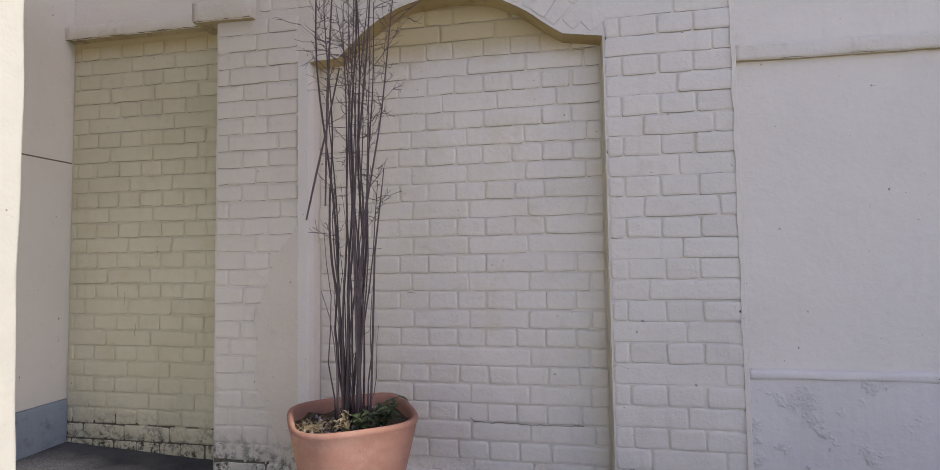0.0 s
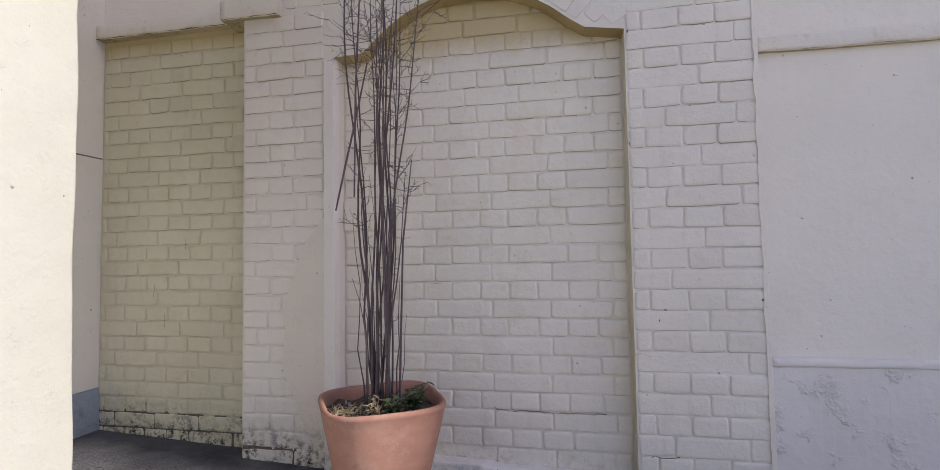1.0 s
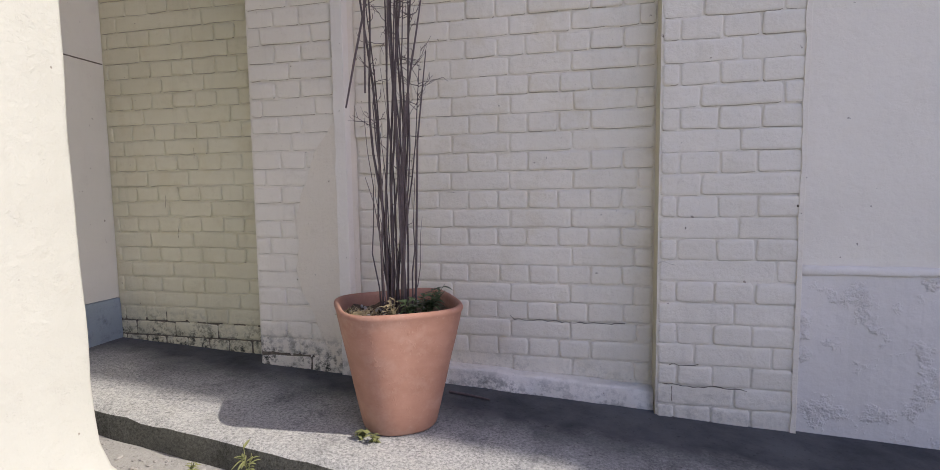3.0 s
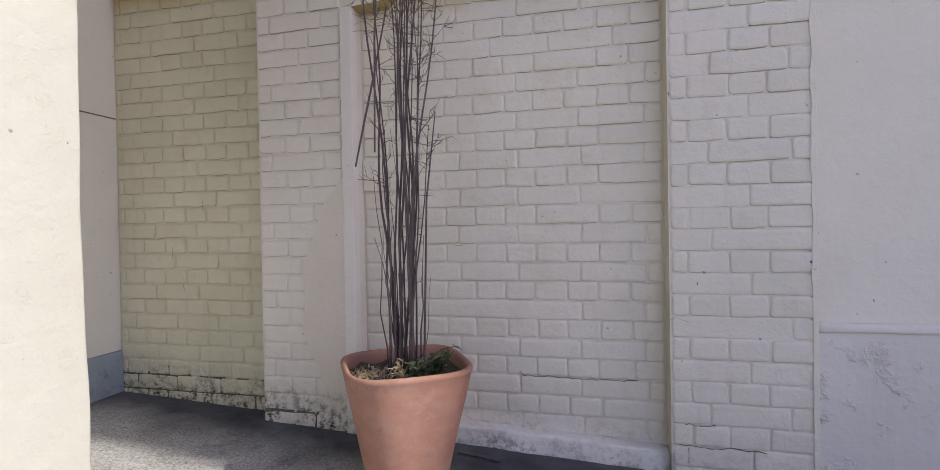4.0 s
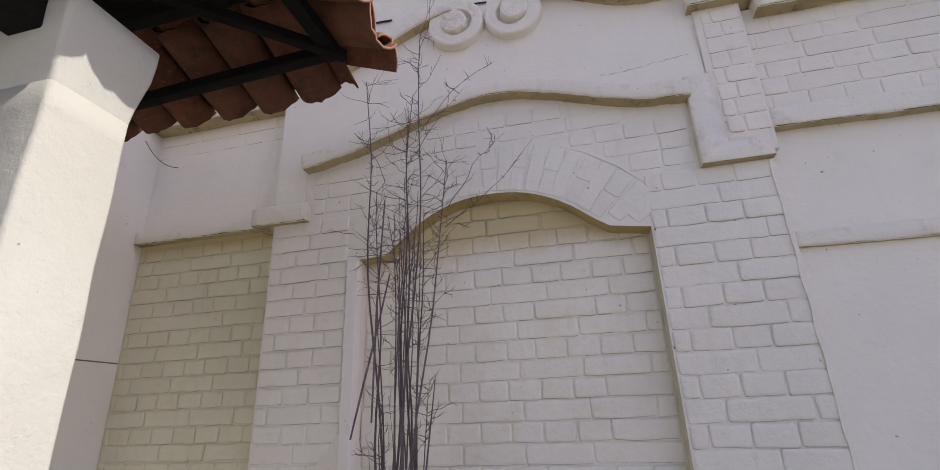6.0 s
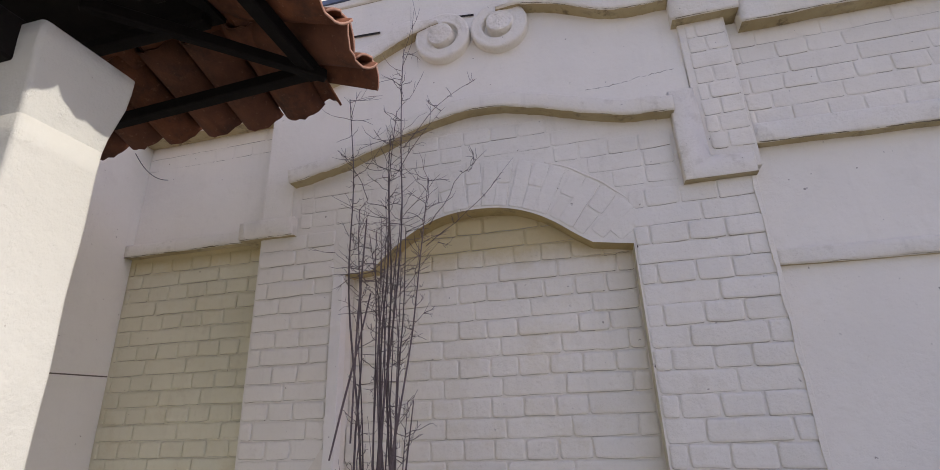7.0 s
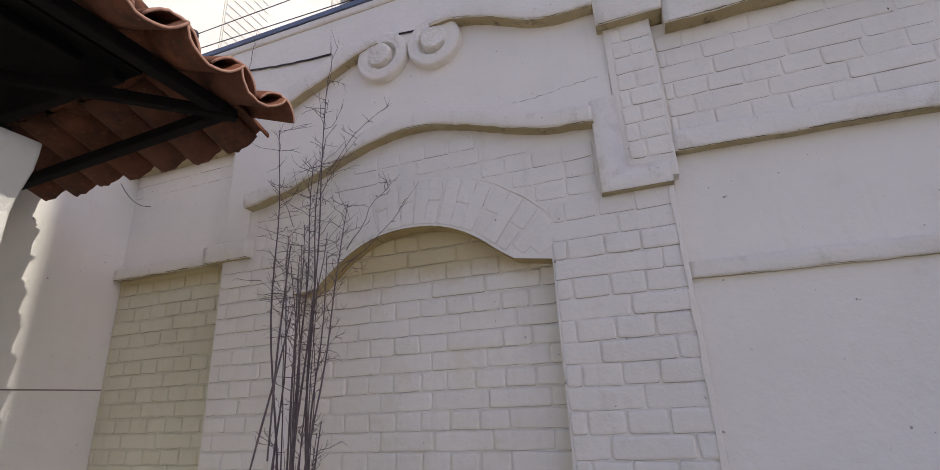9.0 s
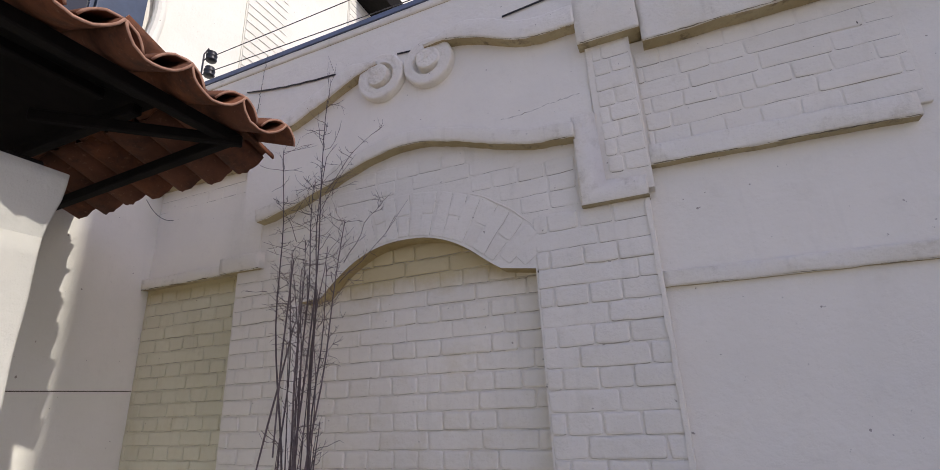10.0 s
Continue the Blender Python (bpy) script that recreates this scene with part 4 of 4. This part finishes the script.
weed("green_weed", (PX + 0.145, PY - 0.06, SOIL_Z + 0.0), 12, 0.13, 0.045, 0.022, LEAF, "small leafy green weed growing in the pot soil", 1, 0.8)
weed("green_weed", (PX + 0.10, PY - 0.12, SOIL_Z + 0.0), 7, 0.09, 0.04, 0.018, LEAF, "small leafy green weed growing in the pot soil", 2, 0.8)
weed("dry_weed", (PX + 0.03, PY - 0.13, SOIL_Z), 5, 0.11, 0.035, 0.014, STRAW, "withered straw-coloured weed in the pot soil", 3, 0.6)
weed("sprout", (PX - 0.09, PY - 0.185, PZ), 6, 0.045, 0.026, 0.016, LEAF_PALE, "tiny yellow-green weed at the pot foot", 4, 0.9)
weed("sprout", (PX - 0.02, PY - 0.195, PZ), 4, 0.035, 0.024, 0.014, LEAF_PALE, "tiny yellow-green weed at the pot foot", 5, 0.9)
kx = -1.45
weed("kerb_weed", (kx, kerb_y(kx) - 0.035, floor_z(kx) - STEP), 4, 0.17, 0.055, 0.011, LEAF_PALE, "drooping pale weed growing at the kerb foot", 6, 0.22, 5)
weed("kerb_weed", (-1.66, kerb_y(-1.66) - 0.07, floor_z(-1.66) - STEP), 4, 0.05, 0.03, 0.01, LEAF_PALE, "small pale weed growing at the kerb foot", 7, 0.8)
straw = thing("dry_grass_tuft", "tangled dry straw lying on the pot soil", "dry grass", (PX - 0.10, PY - 0.11, SOIL_Z + 0.004), kind="stuff")
r2 = random.Random(3)
bm = bmesh.new()
for _ in range(60):
    p = Vector((r2.gauss(0, 0.035), r2.gauss(0, 0.03), r2.uniform(0, 0.012)))
    a, L = r2.uniform(0, 6.28), r2.uniform(0.02, 0.065)
    d = Vector((math.cos(a), math.sin(a), r2.uniform(-0.05, 0.9))).normalized()
    tube(bm, [p, p + d * L * 0.5 + Vector((0, 0, 0.006)), p + d * L], [0.0014, 0.0012, 0.0007], 4)
part("blades", bm, STRAW, straw)
bm = bmesh.new()
for _ in range(70):
    a, q = r2.uniform(0, 6.28), 0.19 * math.sqrt(r2.random())
    m = Matrix.Translation((q * math.cos(a), q * math.sin(a), 0.446 + r2.uniform(0, 0.012))) @ Matrix.Diagonal((*[r2.uniform(0.003, 0.009) for _ in range(3)], 1))
    bmesh.ops.create_icosphere(bm, subdivisions=1, radius=1, matrix=m)
crumbs = tagged(part("soil_crumbs", bm, STONE), "small pale crumbs and chips on the pot soil", "gravel", kind="stuff")
crumbs.location = (PX, PY, PZ)
bm = bmesh.new()
for _ in range(80):
    x = r2.uniform(-2.5, -0.9)
    y = kerb_y(x) - 0.02 - abs(r2.gauss(0, 0.13))
    s = r2.uniform(0.003, 0.011) * (2.2 if r2.random() < 0.06 else 1)
    bmesh.ops.create_icosphere(bm, subdivisions=1, radius=1, matrix=Matrix.Translation((x, y, ground_z(x, y) + s * 0.3)) @ Matrix.Rotation(r2.uniform(0, 3), 4, "Z") @ Matrix.Diagonal((s * r2.uniform(0.8, 1.6), s, s * 0.6, 1)))
tagged(part("kerb_rubble", bm, STONE), "pale pebbles and plaster crumbs below the kerb", "gravel", kind="stuff")
tagged(part("fallen_stick", tube(bmesh.new(), [(x, y, floor_z(x) + 0.008) for x, y in ((-0.91, -0.055), (-0.81, -0.064), (-0.715, -0.085))], [0.006, 0.006, 0.004], 6), CANE), "dark fallen stick lying on the pavement", "stick")

# ---- bricks, piece by piece ----
def brick_mesh(w, h, variant, proud, soft, paint):
    """A painted brick face: wavering outline, soft lips, grime and a painted shadow line along its lower edge; its
    centre at the origin, front towards -y.
    """
    key = (w, h, variant, proud, paint.name)
    if key in BRICKS:
        return BRICKS[key]
    r = random.Random(int(w * 9000 + h * 77000 + variant * 13))
    hw, hh, c = w / 2, h / 2, min(0.012, w / 3) * r.uniform(0.6, 1.15)
    pts = []
    for qx, qz, a0 in ((1, 1, 0), (-1, 1, 90), (-1, -1, 180), (1, -1, 270)):
        for a in (0, 45, 90):
            t = radians(a0 + a)
            pts.append((qx * (hw - c) + c * math.cos(t), qz * (hh - c) + c * math.sin(t)))
        end = ((-(hw - c), hh) if qx == 1 else None) if qz == 1 else (((hw - c), -hh) if qx == -1 else None)
        if end and w > 0.06:
            p, k = pts[-1], (2 if w < 0.18 else 4)
            pts += [(p[0] + (end[0] - p[0]) * f / k, p[1]) for f in range(1, k)]
    ph = r.uniform(0, 50)
    proud *= r.uniform(0.55, 1.08)
    pts = [(x + 0.0058 * noise.noise((x * 19, z * 19, ph)), z + 0.0058 * noise.noise((x * 17, z * 17, ph + 9))) for x, z in pts]
    n = len(pts)
    verts, faces = [], []
    levels = ((0.0, 0.004), (0.0010, -proud * 0.15), (0.22 * soft, -proud * 0.60), (0.6 * soft, -proud * 0.90), (1.35 * soft, -proud))
    tilt = r.uniform(-0.008, 0.008), r.uniform(-0.03, 0.012)
    for inset, y in levels:
        fx, fz = 1 - inset / hw, 1 - inset / hh
        for x, z in pts:
            verts.append((x * fx, y + (0 if y > 0 else x * tilt[0] + z * tilt[1]) + (0.0016 * noise.noise((x * 30, z * 30, ph)) if y < 0 else 0), z * fz))
    lower_line = []
    for l in range(len(levels) - 1):
        for k in range(n):
            faces.append((l * n + k, (l + 1) * n + k, (l + 1) * n + (k + 1) % n, l * n + (k + 1) % n))
            lower_line.append(1 if l < 2 and pts[k][1] < -hh * 0.86 and pts[(k + 1) % n][1] < -hh * 0.86 and noise.noise((pts[k][0] * 16, ph, 2)) > -0.28 else 0)
    faces.append(tuple((len(levels) - 1) * n + k for k in range(n))[::-1])
    lower_line.append(0)
    me = bpy.data.meshes.new("brick")
    me.from_pydata(verts, [], faces)
    me.materials.append(paint)
    me.materials.append(EDGE_LINE)
    me.polygons.foreach_set("use_smooth", [True] * len(faces))
    me.polygons.foreach_set("material_index", lower_line)
    BRICKS[key] = me
    return me


BRICKS = {}
brnd = random.Random(21)


def put_brick(parent, x, z, w, h, y, proud=0.010, soft=0.0105, spin=0.0):
    w, h = round(w / 0.006) * 0.006, round(h / 0.004) * 0.004
    if w < 0.022 or h < 0.03:
        return
    ob = new("brick", brick_mesh(round(w, 4), round(h, 4), brnd.randrange(6), proud, min(soft, w * 0.3, h * 0.3), parent.data.materials[0]))
    ob.parent = parent
    ob.matrix_basis = Matrix.Translation((x, y, z)) @ Matrix.Rotation(spin + brnd.uniform(-0.008, 0.008), 4, "Y")


def courses(parent, x0, x1, z_top, pitch, rows, y, is_header, header, stretchers, joint=0.0035, ok=None, drop=0.0, proud=0.010, gap=0.0035):
    """Courses downwards from z_top. header: (phase, period); stretchers: function of the row to (phase, period)."""
    for i in rows:
        phase, period = header if is_header(i) else stretchers(i)
        k0 = math.ceil((x0 + 0.035 - phase) / period)
        cuts = [x0]
        while phase + k0 * period < x1 - 0.035:
            if brnd.random() > 0.05:
                cuts.append(phase + k0 * period + brnd.uniform(-0.007, 0.007))
            k0 += 1
        cuts.append(x1)
        zc = z_top - pitch * (i + 0.5) + brnd.uniform(-0.0015, 0.0015)
        for a, b in zip(cuts, cuts[1:]):
            if ok is None or ok((a + b) / 2, zc, a, b):
                put_brick(parent, (a + b) / 2, zc + drop * ((a + b) / 2 - x0), b - a - gap, pitch - joint, y, proud * brnd.choice((1.0, 1.0, 1.0, 0.7)))


courses(niche, NICHE_L + 0.004, NICHE_R - 0.004, 2.186, 0.0880, range(-1, 26), 0.119, lambda i: i % 2 == 1, (-0.705, 0.1415), lambda i: ((-0.774 if i in (0, 4) else -0.926), 0.2825), ok=lambda x, z, a, b: z > floor_z(x) + 0.11 and z < 2.30)
courses(panel_left, -2.925, LEFT - 0.004, 2.097, 0.0844, range(-2, 26), 0.124, lambda i: i % 2 == 0, (-2.751, 0.1365), lambda i: ((-2.673 if i % 4 == 1 else -2.818), 0.272), ok=lambda x, z, a, b: z > floor_z(x) - 0.04)
courses(wall_front, LEFT + 0.004, -1.475, 2.181, 0.0854, range(-1, 27), JOINT, lambda i: i % 2 == 1, (-1.776, 0.136), lambda i: ((-1.706 if i % 4 == 0 else -1.851), 0.275), ok=lambda x, z, a, b: z > floor_z(x) - 0.04 and (z > 1.17 or a < repair_edge(z) - 0.03))
courses(wall_front, 0.004, 0.544, 1.999, 0.0899, range(-3, 24), JOINT, lambda i: i % 2 == 1, (0.076, 0.151), lambda i: ((0.303 if i % 4 == 2 else 0.157), 0.297), ok=lambda x, z, a, b: z > floor_z(x) - 0.04, proud=0.0088, gap=0.005)
courses(pilaster_top, 0.39, 0.572, 3.11, 0.0885, range(0, 9), -0.014, lambda i: i % 2 == 1, (0.47, 0.12), lambda i: (0.44, 0.27), ok=lambda x, z, a, b: z > 2.41, proud=0.007)
courses(panel_right, 0.585, 1.60, 3.03, 0.088, range(0, 6), 0.029, lambda i: i % 2 == 1, (0.62, 0.145), lambda i: ((0.70 if i % 4 == 0 else 0.80), 0.285), proud=0.006)

courses(upper_left, -2.93, -1.945, 3.06, 0.088, range(0, 2), 0.115, lambda i: i % 2 == 1, (-2.70, 0.14), lambda i: (-2.62, 0.28), proud=0.0035)

# arch ring: radial bricks, whole and halved by turns, and the level courses over it
AR, AC = 0.70, 1.58
for i in range(-10, 11):
    a = radians(i * 5.35 + 0.5 * math.sin(i * 2.3))
    foot = (0.012, 0.012, 0.055, 0.105)[max(0, abs(i) - 7)]
    for lo, hi in (((foot, 0.262),) if i % 2 or abs(i) > 8 else ((foot, 0.130), (0.138, 0.262))):
        rm = AR + (lo + hi) / 2
        x, z = ARCH_C + rm * math.sin(a), AC + rm * math.cos(a)
        put_brick(wall_front, x, z, hi - lo, 2 * rm * math.tan(radians(5.35 / 2)) - 0.004, JOINT, 0.004, 0.006, spin=a - math.pi / 2)
for i in range(8):
    low = 2.82 - 0.0875 * (i + 1)
    reach = math.sqrt(max(0.0, (AR + 0.279) ** 2 - (low - AC) ** 2))
    for x0, x1 in (((-1.70, ARCH_C - reach), (ARCH_C + reach, 0.24)) if reach else ((-1.70, 0.24),)):
        courses(wall_front, x0, x1, 2.82, 0.0875, (i,), JOINT, lambda i: i % 2 == 1, (-0.05, 0.143), lambda i: ((0.10 if i % 4 == 0 else -0.04), 0.285),
                ok=lambda x, z, a, b: z + 0.045 < min(mid_curve(a), mid_curve(b), mid_curve(x)) + 0.012 and z > 2.3, proud=0.005)
# lip of paint round the ring
ridge = [Vector((ARCH_C + (AR + 0.272) * math.sin(a), JOINT + 0.001, AC + (AR + 0.272) * math.cos(a))) for a in [radians(22 + 0.93 * k) for k in range(31)]]
ridge = [p + noise.noise_vector(p * 9) * 0.006 for p in ridge]
for p in ridge:
    p.y = JOINT
part("ring_edge", tube(bmesh.new(), ridge, [0.0015 + 0.0045 * math.sin(math.pi * k / 30) for k in range(31)], 8), PAINT, wall_front, "raised paint lip round the arch ring", smooth=True)


# painted-over outlet plate in the niche
bm = box(bmesh.new(), -1.412, -1.338, 0.098, 0.125, 1.135, 1.292, 0.006)
plate = tagged(part("outlet_plate", bm, PAINT), "small outlet plate painted over in cream on the niche wall", "outlet")
bm = bmesh.new()
bmesh.ops.create_cone(bm, cap_ends=True, segments=24, radius1=0.026, radius2=0.023, depth=0.010, matrix=Matrix.Translation((-1.375, 0.095, 1.214)) @ Matrix.Rotation(radians(90), 4, "X"))
part("socket_cover", bm, PAINT, plate, "round cover painted over")

# black mould in the lowest joints
def foot_mould(parent, x0, x1, y, rise):
    k = 24
    up = [(x0 + (x1 - x0) * i / k, floor_z(x0 + (x1 - x0) * i / k) + rise * (0.75 + 0.6 * noise.noise((i * 0.55, y * 40, 2)))) for i in range(k + 1)]
    bm = slab(bmesh.new(), [(x0, floor_z(x0) - 0.05), (x1, floor_z(x1) - 0.05)] + up[::-1], y - 0.003, y + 0.02)
    bmesh.ops.recalc_face_normals(bm, faces=bm.faces)
    part("joint_mould", bm, GRIME, parent, "black mould in the lowest joints")


foot_mould(panel_left, -2.925, LEFT - 0.005, 0.124, 0.20)
foot_mould(wall_front, LEFT + 0.005, -1.62, JOINT, 0.13)

# cracks and pock marks
def crack(parent, pts, y, seed, r=0.0008, mat=GRIME):
    rr = random.Random(seed)
    path = []
    for (x0, z0), (x1, z1) in zip(pts, pts[1:]):
        k = max(2, int(math.hypot(x1 - x0, z1 - z0) / 0.02))
        path += [Vector((x0 + (x1 - x0) * i / k + rr.uniform(-0.004, 0.004), y, z0 + (z1 - z0) * i / k + rr.uniform(-0.005, 0.005))) for i in range(k)]
    path.append(Vector((pts[-1][0], y, pts[-1][1])))
    part("crack", tube(bmesh.new(), path, [r * rr.uniform(0.4, 1.3) for _ in path], 5), mat, parent, "dark line of a crack or torn edge in the paint")


crack(niche, [(-0.13, 2.0), (-0.02, 2.01)], 0.110, 3)
crack(niche, [(-0.645, 0.275), (-0.625, 0.252), (-0.45, 0.250), (-0.30, 0.247), (-0.12, 0.252)], 0.112, 4, 0.0017)
crack(niche, [(-0.95, 0.86), (-0.90, 0.855)], 0.110, 5)
pediment = bpy.data.objects["wall_pediment"]


# dirt that drips have left along the lower lips of the mouldings
def drip_dirt(parent, path, seed, r=0.0034, gaps=0.35):
    rr = random.Random(seed)
    path = [Vector(p) + Vector((0, rr.uniform(-0.001, 0.001), rr.uniform(-0.0018, 0.0018))) for p in path]
    swell = [r * max(0.02, 0.55 - gaps + 1.1 * noise.noise((p.x * 11, seed * 3.7, 0)) + rr.uniform(-0.2, 0.25)) for p in path]
    part("drip_dirt", tube(bmesh.new(), path, swell, 5), DRIP, parent, "dark dirt along the lower lip")


level = lambda x0, x1, y, z, seed=0: [(x, y + 0.001 * noise.noise((x * 9, seed, 0)), z) for x in span(x0, x1, int((x1 - x0) / 0.018))]
find = lambda name: bpy.data.objects[name]
drip_dirt(find("ledge_right_upper"), [(x, y, z - 0.026 * (x - 0.57)) for x, y, z in level(0.59, 1.55, -0.006, 2.413)], 1, gaps=0.12)
drip_dirt(find("ledge_right_lower"), [(x, y, z - 0.012 * (x - RIGHT)) for x, y, z in level(0.56, 3.2, 0.023, 1.857)], 2, 0.0014, 0.4)
drip_dirt(find("ledge_left"), level(-2.93, -2.05, 0.070, 2.292), 3, gaps=0.1)
drip_dirt(find("ledge_left_block"), level(-2.04, -1.72, -0.027, 2.263), 4, gaps=0.1)
drip_dirt(find("cornice_right"), level(0.65, 3.0, -0.055, 3.036), 5, 0.003, 0.15)
drip_dirt(find("cornice_block"), level(0.35, 0.625, -0.070, 3.116), 6, 0.0028, 0.15)
drip_dirt(find("corner_bracket"), level(0.258, 0.545, -0.031, 2.266), 7, 0.0022, 0.15)
drip_dirt(find("moulding_middle"), [(x, -0.062, mid_curve(x) + 0.001) for x in span(-1.73, 0.25, 110)], 8, 0.0020, 0.3)
drip_dirt(find("moulding_upper_right"), [(x, -0.069, upper_curve(x) + 0.001) for x in span(-0.40, 0.32, 40)], 9, 0.0020, 0.3)
drip_dirt(wall_front, [(x, JOINT + 0.001, arch_z(x) - 0.0005) for x in span(ARCH_C - ARCH_W, ARCH_C + ARCH_W, 60)], 10, 0.0016, 0.4)
torn = []
for x in span(0.36, -0.22, 46):
    z = 2.842 + 0.035 * max(0.0, (x + 0.02) / 0.3) - (0.05 * ((-0.15 - x) / 0.07) ** 1.5 if x < -0.15 else 0.0)
    torn.append((x, z + 0.010 * noise.noise((x * 11, 2.0, 0)) + 0.005 * noise.noise((x * 45, 5.0, 0))))
bm = slab(bmesh.new(), [(x, mid_curve(x) + 0.04) for x in span(-0.22, 0.24, 20)] + [(0.36, 2.66)] + torn, -0.003, 0.03, 0.002)
bmesh.ops.recalc_face_normals(bm, faces=bm.faces)
part("plaster_coat", bm, PLASTER, pediment, "second coat of cream plaster with a torn upper edge")
# Dark line paints in the shade along the coat's torn edge.
crack(pediment, [p for p in torn[4:40:2]], -0.002, 7, 0.0022, EDGE_LINE)
crack(wall_front, [(0.03, 0.024), (0.15, 0.020), (0.26, 0.024), (0.36, 0.012)], 0.004, 21, 0.0019)
crack(wall_front, [(0.05, 0.112), (0.12, 0.110), (0.17, 0.116)], 0.004, 22, 0.0015)
crack(wall_front, [(0.062, 0.01), (0.066, -0.05)], 0.004, 23, 0.0019)
crack(wall_front, [(0.0, 0.545), (0.03, 0.555), (0.07, 0.54)], 0.0, 9)
crack(panel_left, [(-2.36, 1.12), (-2.362, 1.06)], 0.113, 10)
crack(panel_left, [(-2.56, 0.87), (-2.562, 0.80)], 0.113, 11)
crack(panel_left, [(-2.49, 0.70), (-2.488, 0.63)], 0.113, 12)
for k, (x, z, r) in enumerate(((0.004, 1.482, 0.006), (0.523, 0.785, 0.008), (0.535, 0.755, 0.005), (-1.70, 0.436, 0.005), (0.107, 0.697, 0.005), (-1.432, 1.05, 0.008), (-1.434, 0.66, 0.005), (0.012, 1.995, 0.006), (1.47, 2.87, 0.006))):
    bm = bmesh.new()
    bmesh.ops.create_icosphere(bm, subdivisions=2, radius=r * 0.7, matrix=Matrix.Translation((x, 0.001 if x < 1 else 0.023, z)) @ Matrix.Diagonal((0.8, 0.5, 1.4, 1)))
    for v in bm.verts:
        v.co += noise.noise_vector(v.co * 90) * r * 0.6
    part("pock_mark", bm, GRIME, wall_front if x < 1 else panel_right, "small dark hole in the paint")
